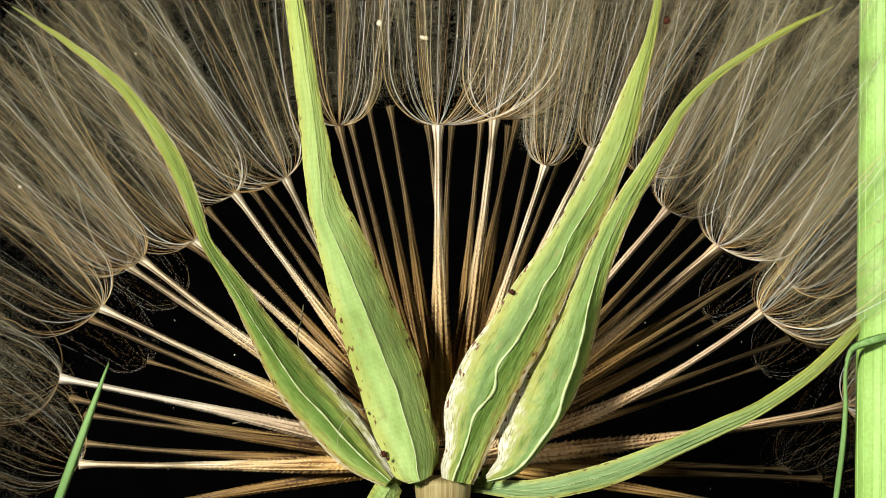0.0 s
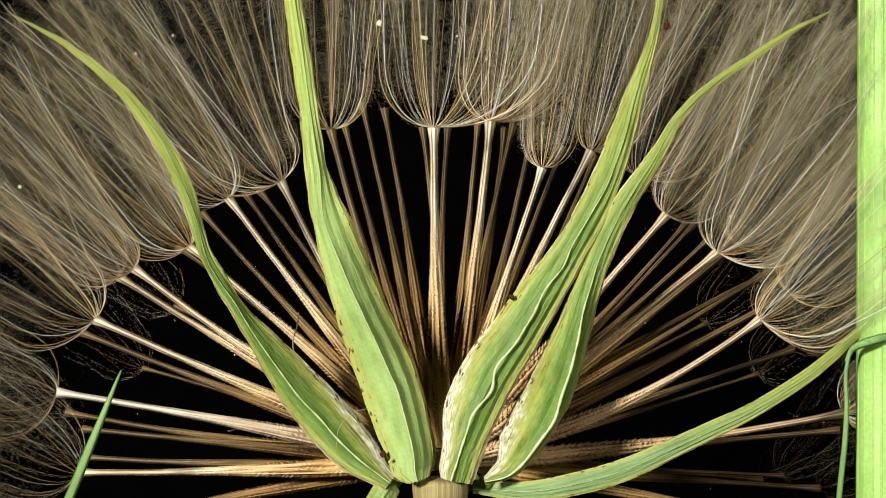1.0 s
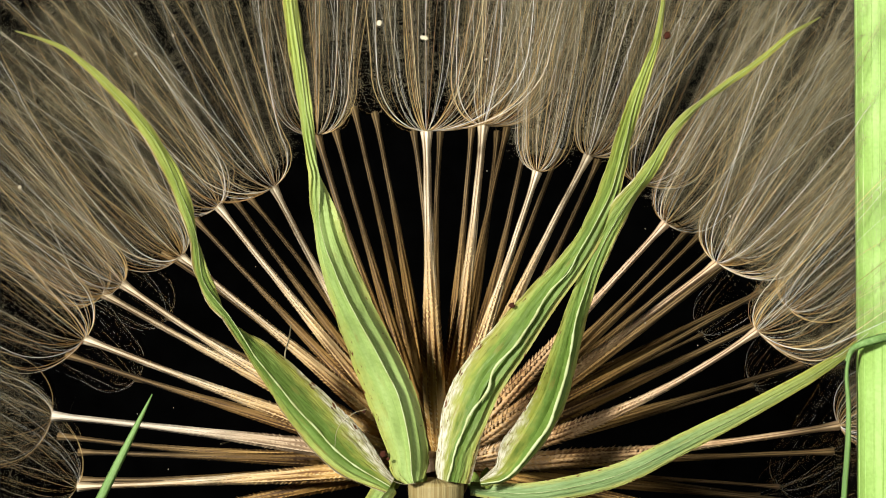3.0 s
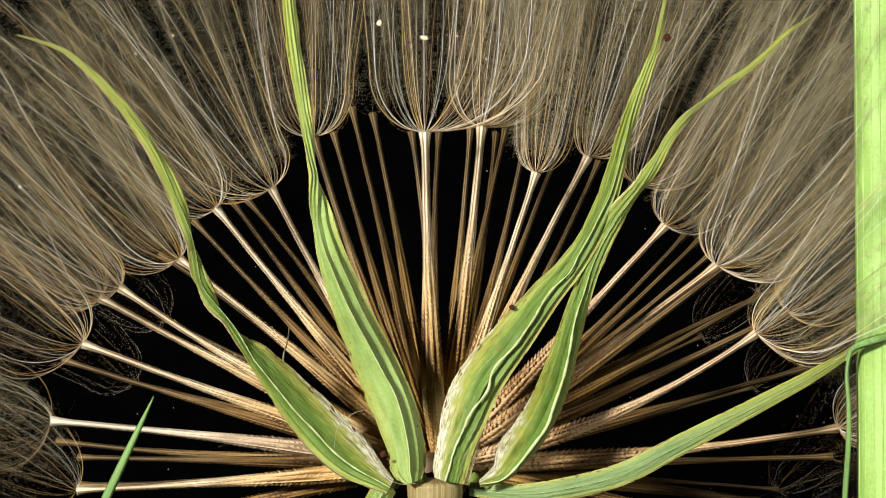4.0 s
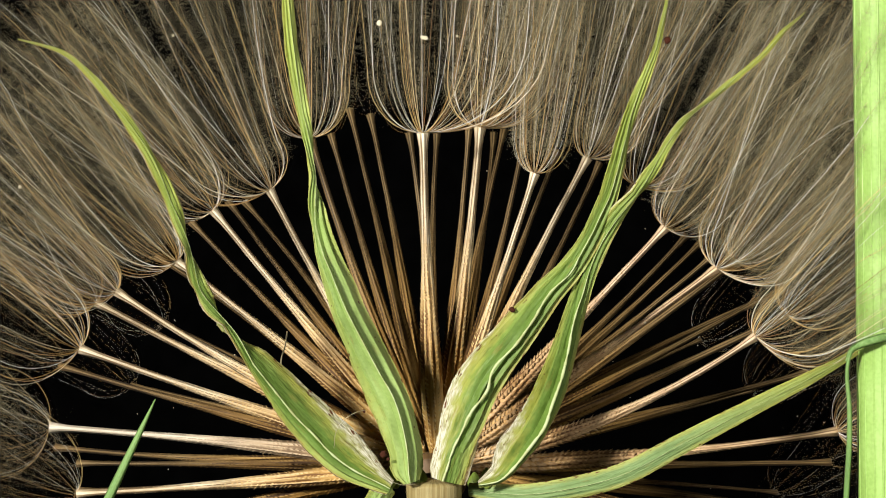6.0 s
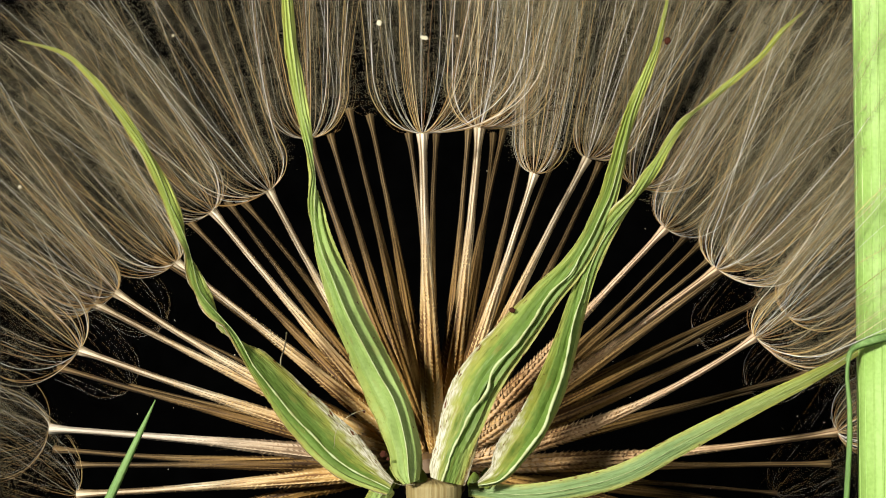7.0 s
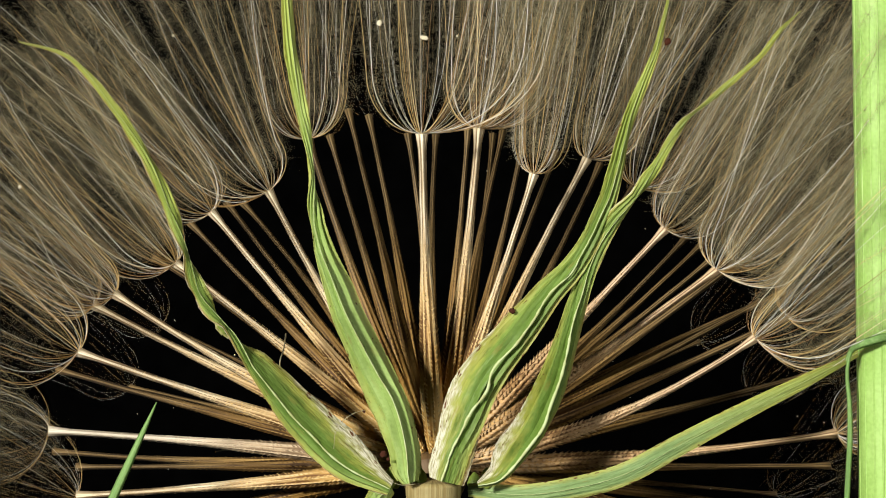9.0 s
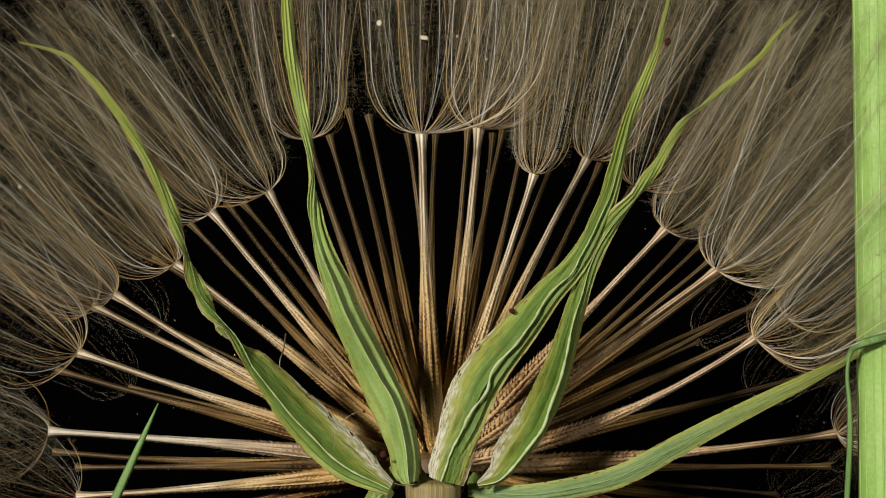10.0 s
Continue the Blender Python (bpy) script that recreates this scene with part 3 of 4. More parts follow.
            n = nu * nv
            faces = []
            flip = np.cross(p0[1] - p0[0], p0[nv + 1] - p0[1])[1] > 0
            for a in range(nu - 1):
                for b in range(nv - 1):
                    q = [a * nv + b, a * nv + b + 1, (a + 1) * nv + b + 1, (a + 1) * nv + b]
                    if flip:
                        q = q[::-1]
                    faces += [q, [w + n for w in q[::-1]]]
            rim = [a * nv for a in range(nu)] + [(nu - 1) * nv + b for b in range(1, nv)] + [a * nv + nv - 1 for a in range(nu - 2, -1, -1)] + list(range(nv - 2, 0, -1))
            edge = np.concatenate([verts[:n][rim], verts[n:][rim]])
            h = len(rim)
            for a in range(h):
                b = (a + 1) % h
                if abs(s[rim[a]] - s[rim[b]]) < 1e-9 and 0 < i < rows - 1:
                    continue      # no end walls between the pieces
                faces.append([2 * n + a, 2 * n + b, 2 * n + h + b, 2 * n + h + a])
            verts = np.concatenate([verts, edge])
            uv = np.stack([np.concatenate([np.tile(v, 2), np.tile(v[rim], 2)]) * felt, np.concatenate([np.tile(s, 2), np.tile(s[rim], 2)])], -1)
            normals = np.concatenate([-nrm, nrm, np.zeros((2 * h, 3))])
            mats = [0] * len(faces)
            if j == count - 1:      # the raised pale keel rides on this strip
                ks = np.linspace(s.min(), s.max(), 7)
                kp = surface(ks, np.zeros(7), 0.0) - centre
                sag = wavy * UNIT * (np.sin(ks * 52) + 0.5 * np.sin(ks * 83 + 1)) * np.clip(ks * 8, 0, 1) * np.clip(1.2 - 2 * ks, 0.1, 1)
                kp[:, 0] += sag
                kp[:, 1] += np.abs(sag) * 0.36 - 0.9 * UNIT
                kr = np.clip(sample_rows(c0, ks * top)[:, 2] * rib * np.interp(ks, [0, 0.35, 0.6], [1, 0.9, 0.2]) * (1 + 0.22 * np.sin(ks * 130) + 0.15 * np.sin(ks * 310)), 0.2, 3.0) * UNIT
                kv, kf = tubes(kp[None], kr[None], 6)
                faces += (kf + len(verts)).tolist()
                mats += [1] * len(kf)
                verts = np.concatenate([verts, kv])
                uv = np.concatenate([uv, np.stack([np.zeros(len(kv)), np.repeat(ks, 6)], -1)])
                normals = np.concatenate([normals, np.zeros((len(kv), 3))])
            if foot is None:
                # the foot clasps the head; all strips hang on it
                fp = at(c0[0][0], c0[0][1], depth[0] + 2.0)
                cap_v, cap_f = tubes(np.linspace(fp + [0, 0.0005, -0.0008], fp + [0, 0.001, 0.0012], 5)[None], np.array([[0.3, 0.9, 1.1, 0.8, 0.2]]) * 12 * UNIT, 10)
                foot = mesh_object("bract", cap_v, cap_f, [BRACT], head, label)
            ob = mesh_object("blade_strip", verts, faces, [skin or BRACT, RIB], foot, "", uv, mats)
            ob.data.normals_split_custom_set_from_vertices(normals.tolist())
            rows_out = []
            for t, p in DRYING:
                q = surface(s, v, p)
                cq = q.mean(0)
                h = (p0 - centre).T @ (q - cq)
                uu, _, vt = np.linalg.svd(h)
                fix = np.diag([1, 1, np.sign(np.linalg.det(vt.T @ uu.T))])
                rows_out.append((t, pose_of(vt.T @ fix @ uu.T, cq)))
            ob.matrix_basis = rows_out[0][1]
            KEYED.append((ob, rows_out))
    return foot


# by the fresh keel, part dried, and dry
LEFT_FRESH = [(690, 852, 14, 14), (640, 808, 36, 36), (590, 755, 42, 46), (520, 676, 37, 44), (462, 588, 23, 26), (412, 508, 12, 22), (364, 430, 10, 12),
              (343, 370, 14, 14), (312, 295, 16, 16), (267, 220, 14, 14), (205, 145, 10, 10), (118, 75, 6, 6), (22, 12, 1, 1)]
LEFT_HALF_DRY = [(690, 860, 14, 14), (615, 810, 34, 48), (545, 738, 32, 50), (480, 660, 18, 36), (432, 600, 10, 22), (398, 556, 12, 14), (362, 490, 13, 13),
                 (350, 430, 11, 12), (338, 375, 14, 13), (308, 300, 15, 15), (265, 228, 13, 13), (205, 160, 9, 9), (115, 85, 5, 5), (26, 50, 1, 1)]
LEFT_DRY = [(690, 866, 14, 14), (605, 822, 28, 50), (528, 748, 28, 46), (462, 668, 14, 32), (418, 610, 10, 18), (385, 570, 15, 15), (350, 512, 15, 15),
            (328, 450, 13, 13), (302, 375, 13, 13), (264, 290, 11, 11), (207, 200, 9, 9), (125, 104, 5, 5), (34, 75, 1, 1)]
bract([(0, LEFT_FRESH), (0.63, LEFT_HALF_DRY), (1, LEFT_DRY)],
      [-6.5, -6.5, -6.5, -7, -8, -9, -10, -10.5, -11, -11, -11, -10, -9], 84, 1.2, keel=(20, 42), upper=(24, 24), twist=((0, 0), (0.31, 0), (0.39, 105), (0.46, -25), (0.53, 100), (0.61, -10), (0.7, 50), (0.8, -20), (0.9, 40), (1, 0)))
MIDDLE_FRESH = [(743, 852, 20, 22), (738, 834, 44, 38), (734, 800, 54, 42), (717, 740, 64, 46), (690, 660, 62, 54), (650, 560, 55, 49), (622, 490, 47, 49),
                (592, 420, 34, 47), (573, 370, 27, 41), (565, 300, 28, 25), (560, 250, 28, 22), (554, 200, 27, 16), (540, 100, 25, 15), (525, 0, 21, 11),
                (512, -100, 14, 7), (500, -200, 1, 1)]
MIDDLE_HALF_DRY = [(734, 854, 18, 22), (730, 836, 38, 34), (727, 790, 46, 34), (712, 715, 58, 27), (680, 640, 55, 26), (635, 560, 40, 36), (600, 490, 27, 41),
                   (580, 430, 21, 37), (569, 370, 19, 30), (563, 320, 19, 20), (553, 270, 13, 9), (545, 200, 14, 9), (531, 100, 16, 13), (516, 0, 14, 14),
                   (508, -80, 9, 9), (498, -190, 1, 1)]
MIDDLE_DRY = [(725, 856, 14, 14), (722, 838, 28, 20), (718, 790, 34, 15), (702, 725, 44, 11), (670, 665, 40, 16), (640, 610, 31, 20), (612, 555, 26, 22),
              (592, 505, 18, 22), (577, 465, 14, 14), (565, 420, 10, 9), (554, 360, 9, 7), (551, 310, 6, 5), (548, 270, 6, 5), (542, 230, 9, 7), (531, 180, 11, 11),
              (516, 90, 13, 11), (508, 0, 10, 10), (502, -80, 7, 7), (494, -180, 1, 1)]
bract([(0, MIDDLE_FRESH), (0.63, MIDDLE_HALF_DRY), (1, MIDDLE_DRY)],
      [-7.6, -7.8, -8, -9, -9, -9, -9, -9, -9, -9, -9], 90, 0.8, 1, BARE, keel=(10, 49), upper=(12, 28), twist=((0, 0), (0.38, 0), (0.46, -40), (0.54, 90), (0.64, -20), (0.74, 30), (1, 0)), rib=0.018)
BROAD_FRESH = [(801, 852, 20, 38), (806, 834, 27, 42), (820, 800, 34, 42), (842, 740, 60, 48), (862, 700, 64, 48), (884, 655, 65, 48), (920, 590, 55, 50),
               (960, 520, 52, 44), (1000, 440, 36, 38), (1040, 370, 35, 38), (1080, 300, 38, 26), (1107, 230, 33, 24), (1128, 150, 21, 17), (1147, 80, 10, 13),
               (1164, 0, 6, 8), (1168, -80, 5, 6), (1170, -180, 1, 1)]
BROAD_HALF_DRY = [(794, 852, 18, 40), (799, 834, 26, 42), (808, 795, 34, 40), (834, 740, 54, 32), (862, 680, 53, 32), (905, 620, 50, 26), (955, 545, 38, 24),
                  (1002, 480, 27, 24), (1040, 420, 20, 25), (1076, 350, 23, 20), (1093, 300, 19, 18), (1105, 250, 16, 16), (1118, 200, 13, 15), (1134, 150, 12, 14),
                  (1152, 100, 8, 9), (1166, 50, 6, 7), (1172, 0, 5, 6), (1178, -80, 4, 4), (1184, -170, 1, 1)]
BROAD_DRY = [(780, 852, 22, 42), (786, 836, 30, 44), (798, 800, 32, 42), (830, 745, 52, 28), (852, 695, 54, 28), (885, 645, 50, 22), (930, 585, 42, 21),
             (975, 522, 30, 18), (1015, 475, 22, 18), (1045, 425, 16, 17), (1065, 380, 14, 15), (1078, 350, 14, 14), (1092, 300, 13, 13), (1103, 250, 10, 10),
             (1118, 200, 9, 9), (1138, 150, 9, 9), (1158, 100, 7, 7), (1172, 50, 5, 5), (1183, 0, 4, 4), (1196, -100, 3, 3), (1205, -170, 1, 1)]
bract([(0, BROAD_FRESH), (0.63, BROAD_HALF_DRY), (1, BROAD_DRY)],
      [-7.6, -7.8, -8, -8, -8, -8, -8, -8, -8, -8, -8, -8], 52, 5.6, -1, keel=(18, 22), twist=((0, 0), (0.5, 0), (0.62, 30), (0.74, -25), (0.85, 50), (1, 0)), rib=0.044)
HIND_FRESH = [(862, 852, 10, 6), (905, 838, 46, 8), (945, 800, 76, 10), (985, 735, 88, 14), (1010, 665, 76, 26), (1035, 575, 52, 26), (1054, 490, 32, 24),
              (1085, 410, 26, 22), (1115, 350, 20, 20), (1150, 292, 17, 18), (1180, 240, 12, 14), (1212, 188, 9, 9), (1260, 140, 8, 8), (1320, 97, 7, 7),
              (1395, 52, 6, 5), (1476, 11, 1, 1)]
HIND_HALF_DRY = [(852, 856, 8, 6), (895, 848, 32, 6), (930, 815, 50, 10), (962, 770, 48, 14), (990, 712, 42, 16), (1008, 640, 36, 15), (1022, 565, 23, 21),
                 (1045, 490, 20, 19), (1080, 410, 22, 20), (1110, 355, 22, 21), (1150, 300, 14, 16), (1180, 246, 9, 11), (1208, 211, 9, 9), (1240, 182, 8, 8),
                 (1290, 145, 7, 7), (1350, 104, 6, 6), (1400, 65, 5, 5), (1460, 33, 1, 1)]
HIND_DRY = [(846, 860, 8, 6), (885, 850, 34, 6), (925, 808, 50, 8), (955, 765, 46, 12), (983, 700, 40, 14), (1000, 640, 30, 14), (1012, 585, 22, 18),
            (1030, 520, 20, 14), (1052, 455, 18, 16), (1085, 395, 18, 16), (1122, 350, 14, 15), (1158, 300, 11, 11), (1180, 262, 9, 9), (1212, 215, 9, 9),
            (1255, 180, 7, 7), (1300, 140, 6, 6), (1345, 100, 5, 5), (1380, 55, 5, 5), (1415, 20, 1, 1)]
bract([(0, HIND_FRESH), (0.63, HIND_HALF_DRY), (1, HIND_DRY)],
      [-6.5, -6.8, -7, -7.1, -7.2, -7.3, -7.5, -8, -8.5, -9, -10, -10, -10], 64, 2.0, -1, keel=(14, 50), upper=(14, 18), twist=((0, 0), (0.48, 0), (0.58, 60), (0.66, -40), (0.76, 80), (0.86, -40), (1, 40)))
LOW_FRESH = [(840, 860, 12, 12), (940, 868, 18, 18), (1040, 850, 21, 21), (1120, 824, 20, 20), (1202, 789, 17, 17), (1283, 753, 15, 15), (1344, 724, 13, 13),
             (1424, 670, 12, 12), (1479, 620, 11, 11), (1527, 568, 8, 8), (1570, 520, 1, 1)]
LOW_DRY = [(828, 868, 12, 12), (930, 876, 18, 18), (1030, 862, 20, 20), (1110, 838, 20, 20), (1200, 790, 19, 19), (1285, 745, 17, 17), (1350, 712, 15, 15),
           (1425, 675, 12, 12), (1482, 646, 8, 8), (1530, 618, 6, 6), (1570, 590, 1, 1)]
bract([(0, LOW_FRESH), (1, LOW_DRY)],
      [-3, -5, -6, -6, -6, -5.5, -5, -4, -2.5, 0, 2], 48, 0.0, 1, GLAUCOUS, "long narrow green bract spreading out to the tall stalk", keel=(10, 10), rib=0.02)
BENT_FRESH = [(700, 852, 20, 20), (688, 868, 26, 26), (668, 900, 24, 24), (640, 940, 16, 16), (600, 985, 1, 1)]
BENT_DRY = [(690, 858, 18, 18), (678, 872, 22, 22), (658, 902, 20, 20), (632, 940, 14, 14), (596, 985, 1, 1)]
bract([(0, BENT_FRESH), (1, BENT_DRY)],
      [-4, -6, -8, -9, -9], 8, 0.0, 1, BARE, "short green bract bent down beside the stem", rib=0.02)


# ---------------------------------------------------------------- stem and receptacle
def round_post(name, points, radii, mat, parent, label, sides=20, flutes=0.0, grain=1.0):
    p = curve_through(points, 60)
    r = np.interp(np.linspace(0, 1, 60), np.linspace(0, 1, len(radii)), radii)
    v, f = tubes(p[None], r[None], sides)
    if flutes:
        c = np.repeat(p, sides, axis=0)
        v = c + (v - c) * (1 + flutes * np.cos(np.tile(np.arange(sides), 60) * math.pi))[:, None]
    run = np.concatenate([[0], np.cumsum(np.linalg.norm(np.diff(p, axis=0), axis=1))])
    uv = np.stack([np.abs(np.tile(np.arange(sides), 60) / sides * 2 - 1) * grain, np.repeat(run * 12, sides)], -1)
    return mesh_object(name, v, f, [mat], parent, label, uv)


stem = round_post("stem", [(0.004, 0.006, -0.004), (0.002, 0.004, 0.10), at(783, 985, -3), at(783, 940, -3.4), at(784, 900, -3.8), at(784, 868, -4), at(784, 852, -4), at(784, 846, -4), at(784, 842, -4)],
                  np.array([1.8, 1.9, 2.15, 2.3, 2.5, 2.68, 2.72, 2.3, 0.3]) / 1000, STEM, head, "tan hollow stem widening under the head", 48, 0.012, 6.0)
recept = round_post("receptacle", [at(784, 862, 1), at(784, 845, 2), at(784, 825, 3), at(784, 805, 3.5), at(784, 795, 3.5)],
                    np.array([2.6, 3.4, 3.2, 2.2, 0.4]) / 1000, husk_material("receptacle_brown", (0.05, 0.026, 0.01), (0.13, 0.075, 0.03), (0.22, 0.14, 0.06)), head, "small domed receptacle", 24, 0.02)
for ob in (stem, recept):
    KEYED.append((ob, [(t, pose(-17 * UNIT * p, 0, -6 * UNIT * p)) for t, p in DRYING]))


# ---------------------------------------------------------------- stalk and grass
def stalk_thing():
    thing = tagged(new("grass_stalk"), "thick smooth bright green upright grass stalk", "grass stalk")
    base = Vector((0.0445, 0, 0))
    thing.location = base
    a, b = at(1562, 882, 1), at(1569, 0, 1)
    d = (b - a) / (b[2] - a[2])
    pts = [a + d * (z - a[2]) - np.array(base) for z in (-0.003, 0.1, 0.2, 0.28, 0.36)]
    round_post("culm", pts, np.array([2.8, 2.75, 2.7, 2.5, 1.6]) / 1000, STALK, thing, "", 28, 0.006)
    wide = np.array([2.8, 2.75, 2.7, 2.5, 1.6]) / 1000
    for lean, size in ((-80, 0.10), (-58, 0.09), (-36, 0.07), (-18, 0.11), (2, 0.08), (21, 0.12), (44, 0.08), (66, 0.10)):
        way = np.array([math.sin(radians(lean)), -math.cos(radians(lean)), 0])
        line = curve_through([q + way * w * 0.985 for q, w in zip(pts, wide)], 40)
        v, f = tubes(line[None], np.full((1, 40), size / 1000), 6)
        uv = np.stack([np.full(len(v), 0.5), np.repeat(np.linspace(0, 12, 40), 6)], -1)
        mesh_object("ridge", v, f, [STALK], thing, "", uv)
    rows = []
    for t, p in DRYING:
        rows.append((t, pose(base.x + 0.0043 * p, 0, 0, 0, -1.29 * p, 0)))
    KEYED.append((thing, rows))


stalk_thing()


def ribbon_leaf(name, points, widths, mat, parent, label, turn=0.3):
    """A folded grass leaf of some thickness along a curve."""
    n = 200
    dense = curve_through(points, 500)
    run = np.concatenate([[0], np.cumsum(np.linalg.norm(np.diff(dense, axis=0), axis=1))])
    p = np.stack([np.interp(np.linspace(0, run[-1], n), run, dense[:, k]) for k in range(3)], -1)
    w = np.interp(np.linspace(0, 1, n), np.linspace(0, 1, len(widths)), widths) * UNIT
    tan = np.gradient(p, axis=0)
    tan /= np.linalg.norm(tan, axis=1, keepdims=True)
    side = np.cross(tan, np.array([0, -1.0, 0]))
    side /= np.linalg.norm(side, axis=1, keepdims=True)
    rear = np.array([0, 1.0, 0])
    cols = [(-1, 0.55), (-0.5, 0.2), (0, 0), (0.5, 0.2), (1, 0.55), (0.5, 0.42), (0, 0.25), (-0.5, 0.42)]
    v = np.stack([p + side * (w * c)[:, None] + rear * (w * d)[:, None] for c, d in cols], 1).reshape(-1, 3)
    k = len(cols)
    f = []
    for i in range(n - 1):
        for j in range(k):
            f.append([i * k + j, i * k + (j + 1) % k, (i + 1) * k + (j + 1) % k, (i + 1) * k + j])
    f += [list(range(k)), list(range((n - 1) * k, n * k))[::-1]]
    uv = np.stack([np.tile([c for c, _ in cols], n), np.repeat(np.linspace(0, 3, n), k)], -1)
    return mesh_object(name, v, f, [mat], parent, label, uv)


def small_blade():
    thing = tagged(new("grass_shoot"), "short narrow dark green grass blade", "grass")
    tip0, low0 = at(192, 643, -9), at(104, 882, -9)
    base = low0 + (low0 - tip0) * ((low0[2]) / (tip0[2] - low0[2]))
    thing.location = Vector(tip0.tolist())
    pts = [(base - tip0) * f for f in (1, 0.7, 0.48, 0.32, 0.21, 0.13, 0.08, 0.045, 0.02)] + [np.zeros(3)]
    ribbon_leaf("leaf_blade", pts, [8] * 60 + [7, 5, 1.2], GRASS, thing, "")
    way = [(0, 192, 643, 104, 882), (0.5, 202, 648, 112, 882), (1, 214, 656, 122, 882), (1.5, 236, 671, 142, 882), (2, 256, 685, 160, 882), (2.5, 266, 694, 170, 882),
           (3.2, 270, 699, 180, 882), (4, 272, 702, 187, 882), (5, 274, 705, 190, 882), (6.2, 275, 707, 192, 882), (7.5, 275, 709, 194, 882), (10, 280, 714, 204, 882)]
    a0 = math.atan2(tip0[0] - low0[0], tip0[2] - low0[2])
    rows = []
    for t, u, v, lu, lv in way:
        q, l = at(u, v, -9), at(lu, lv, -9)
        a = math.atan2(q[0] - l[0], q[2] - l[2])
        rows.append((t, pose(q[0], q[1], q[2], 0, math.degrees(a - a0), 0)))
    KEYED.append((thing, rows))


small_blade()


def clasping_leaf():
    """A thin leaf that hangs beside the stalk from a band round it; the hanging part swings in."""
    thing = tagged(new("grass_leaf"), "thin green grass leaf wrapped round the tall stalk", "grass")
    knot = at(1508, 620, -1.8)
    pts = [(0.0372, -0.001, -0.002), (0.0373, -0.001, 0.05), (0.0374, -0.001, 0.09), (0.0375, -0.001, 0.12), (0.0376, -0.001, 0.14), (0.0376, -0.001, 0.155), (0.0376, -0.001, 0.164), at(1471, 960, -1), at(1483, 860, -1), at(1493, 780, -1), at(1497, 715, -1.2), at(1496, 670, -1.4), at(1500, 640, -1.6), knot]
    blade = ribbon_leaf("leaf_blade", [np.array(q) - knot for q in pts], [5] * 40 + [5, 4, 3], GRASS, thing, "")
    ribbon_leaf("band", [at(1498, 640, -1.6), knot, at(1522, 611, -2.4), at(1540, 605, -2.7), at(1566, 598, -2.4), at(1600, 592, -0.5)], [3, 6, 8, 8, 7, 4], GRASS, thing, "dark green band of leaf across the stalk")
    KEYED.append((blade, [(t, pose(*knot, 0, -4.2 * p, 0)) for t, p in DRYING]))


clasping_leaf()


def speck(u, v, mm, size, mat, label, seed, long=1.0):
    g = np.random.default_rng(seed)
    bm = bmesh.new()
    bmesh.ops.create_icosphere(bm, subdivisions=2, radius=size * UNIT)
    for w in bm.verts:
        k = g.uniform(0.75, 1.25)
        w.co = Vector((w.co.x * long * k, w.co.y * 0.5, (w.co.z - 0.3 * (long - 1) * w.co.x) * k))
    me = bpy.data.meshes.new("dust_speck")
    bm.to_mesh(me)
    bm.free()
    me.materials.append(mat)
    ob = tagged(new("dust_speck", me), label, "speck", "specks of dust")
    ob.location = Vector(at(u, v, mm).tolist())
    return ob


# pale grains stand for dust on a glass plate, which is left out
speck(671, 41, -4, 5, SPECK, "cream dust grain hanging still before the plumes", 1, 0.8)
speck(750, 67, -4, 3.6, SPECK, "cream dust grain hanging still before the plumes", 2, 2.0)


for k, (u, v, size) in enumerate(((240, 95, 2.2), (306, 63, 2.4), (35, 331, 3.2), (809, 64, 2.0), (861, 105, 1.8), (1292, 383, 2.0))):
    speck(u, v, -4, size, SPECK, "tiny pale dust grain hanging still before the plumes", 10 + k)
for k, (u, v, mm, size) in enumerate(((678, 804, -7.6, 5.5), (687, 813, -7.9, 3.0), (644, 728, -7.9, 3.0))):
    speck(u, v, mm, size, BROWN, "dark brown crumb stuck to a bract", 30 + k)
bit = speck(905, 517, -7.5, 5, BROWN, "dark brown crumb stuck to a bract's edge", 33)
KEYED.append((bit, [(t, pose(*at(905 + 1 * p, 517 + 34 * p, -7.5))) for t, p in DRYING]))
crumb = speck(1180, 36, -8.6, 6.5, BROWN, "dark red-brown crumb at a bract's edge", 40)
KEYED.append((crumb, [(t, pose(*at(1180 + 1.5 * p, 36 + 38 * p, -8.6))) for t, p in DRYING]))


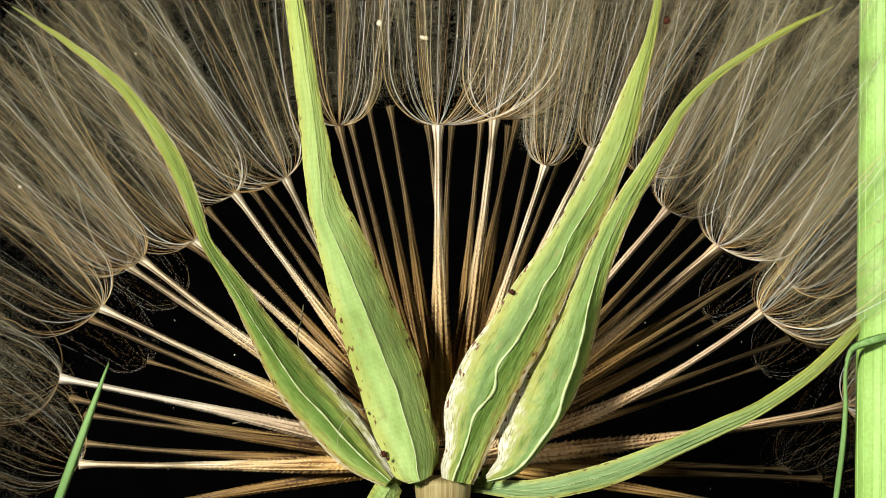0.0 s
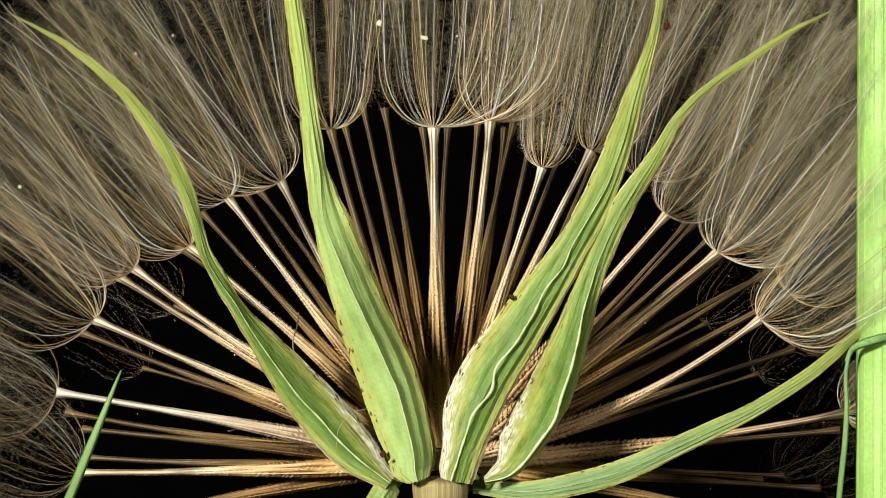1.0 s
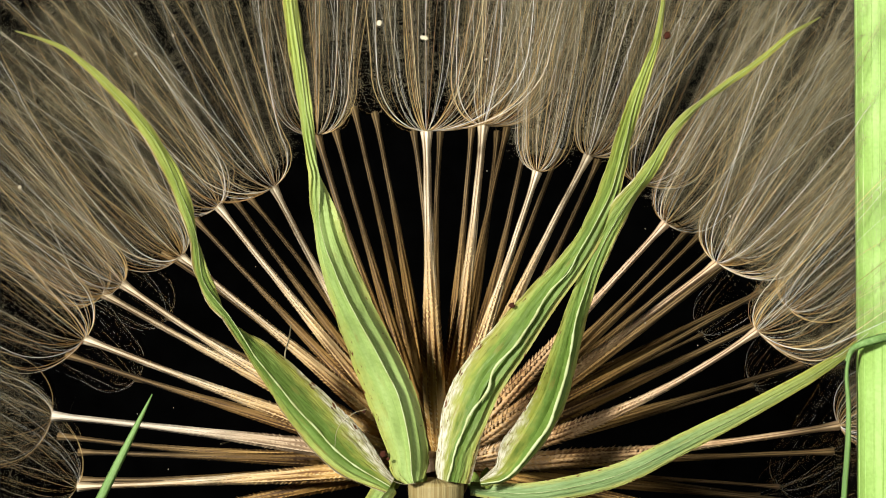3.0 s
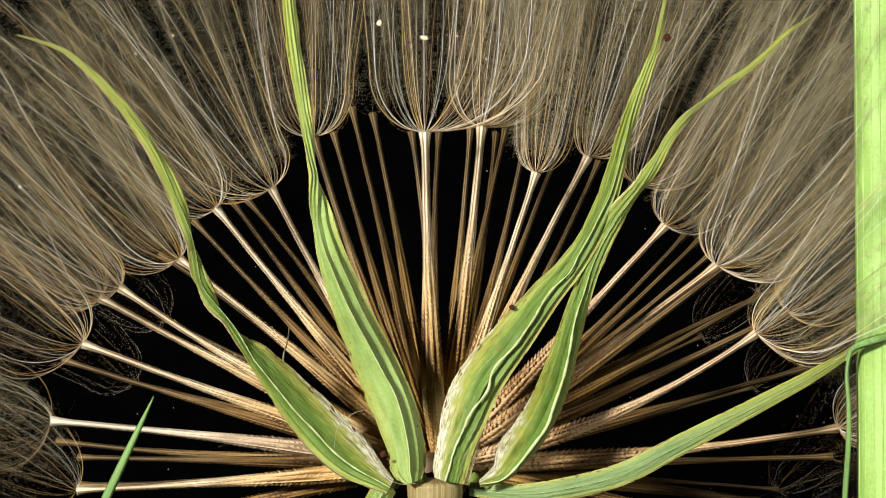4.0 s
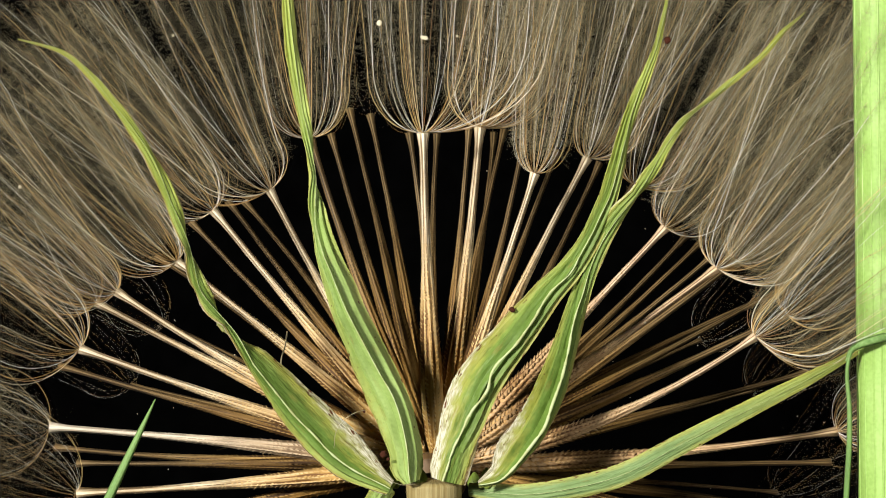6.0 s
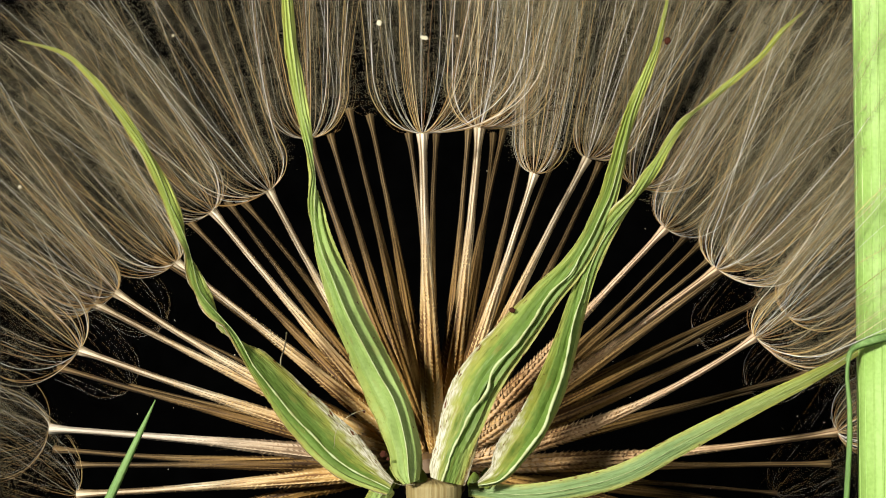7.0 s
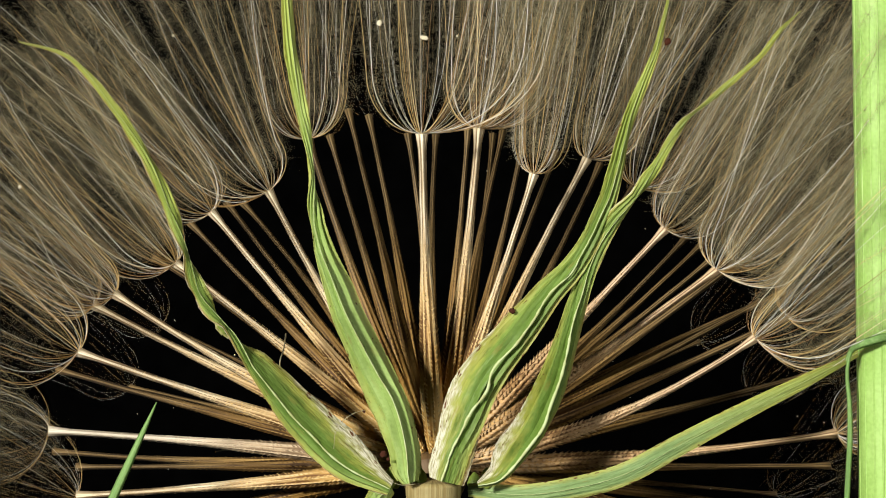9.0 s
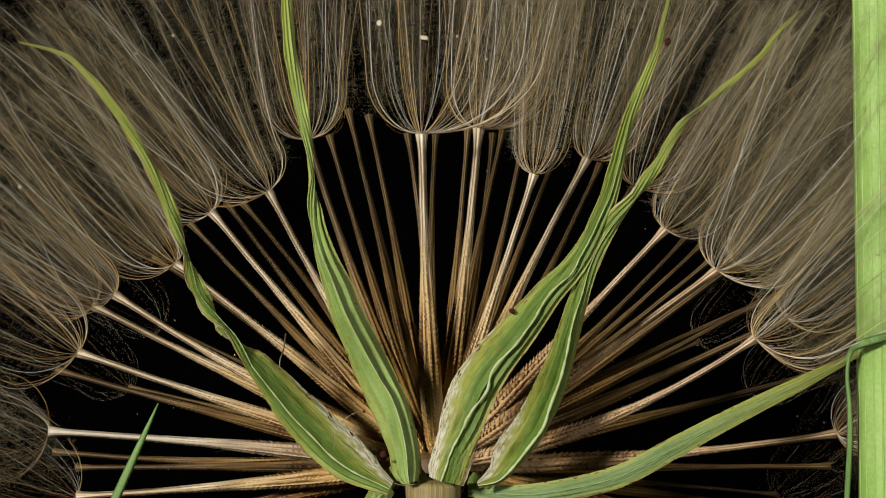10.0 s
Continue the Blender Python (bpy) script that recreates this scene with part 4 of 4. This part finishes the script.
def dust():
    """Fine pale specks, one mesh: dust of a glass plate that is not built."""
    g = np.random.default_rng(5)
    spots = [(309, 567), (307, 722), (415, 628), (452, 472), (862, 303), (1115, 704), (1085, 640), (1142, 571), (1235, 612), (1290, 489), (1312, 605), (1458, 748), (1470, 740),
             (1503, 710), (1258, 865), (1411, 737), (745, 628), (1190, 408), (1142, 405), (260, 548), (243, 733), (298, 831)]
    verts, faces = [], []
    for u, v in spots:
        c, r = at(u, v, 1.0), g.uniform(0.8, 1.7) * UNIT
        o = len(verts)
        verts += [c + r * np.array(d) * g.uniform(0.7, 1.3) for d in ((1, 0, 0), (-1, 0, 0), (0, 1, 0), (0, -1, 0), (0, 0, 1), (0, 0, -1))]
        faces += [[o + a, o + b, o + c2] for a in (0, 1) for b in (2, 3) for c2 in (4, 5)]
    ob = mesh_object("dust", np.array(verts), faces, [SPECK])
    tagged(ob, "fine pale dust specks hanging still in the air", "dust", "", "stuff")


dust()


def fibre(points, label, thick=1.3, drift=(-32, -52)):
    thing = tagged(new("loose_fibre"), label, "fibre")
    p = curve_through([at(*q) for q in points], 24)
    base = Vector(p[0].tolist())
    thing.location = base
    v, f = tubes((p - p[0])[None], np.full((1, 24), thick * UNIT), 5)
    mesh_object("strand", v, f, [FUZZ], thing)
    KEYED.append((thing, [(t, pose(base.x + drift[0] * UNIT * p, base.y, base.z + drift[1] * UNIT * p)) for t, p in DRYING]))


fibre([(536, 655, 3), (530, 620, 1), (527, 590, 0), (534, 565, 1), (537, 540, 3)], "thin curled grey fibre between the fruits")
fibre([(412, 750, 5), (440, 744, 4), (475, 741, 3), (510, 745, 3)], "thin pale fibre lying on the fruits")
fibre([(597, 790, -9.5), (600, 762, -10), (612, 742, -10.2), (632, 728, -10.2), (652, 722, -10)], "fine pale thread looped before the bracts", 0.5, (-6, -4))
fibre([(672, 800, -9.2), (690, 838, -9.4), (716, 852, -9.4), (742, 851, -9.2)], "fine pale thread caught at the foot of the bracts", 0.5, (-8, -6))


def motions():
    for thing, rows in KEYED:
        walk(thing, rows)


motions()
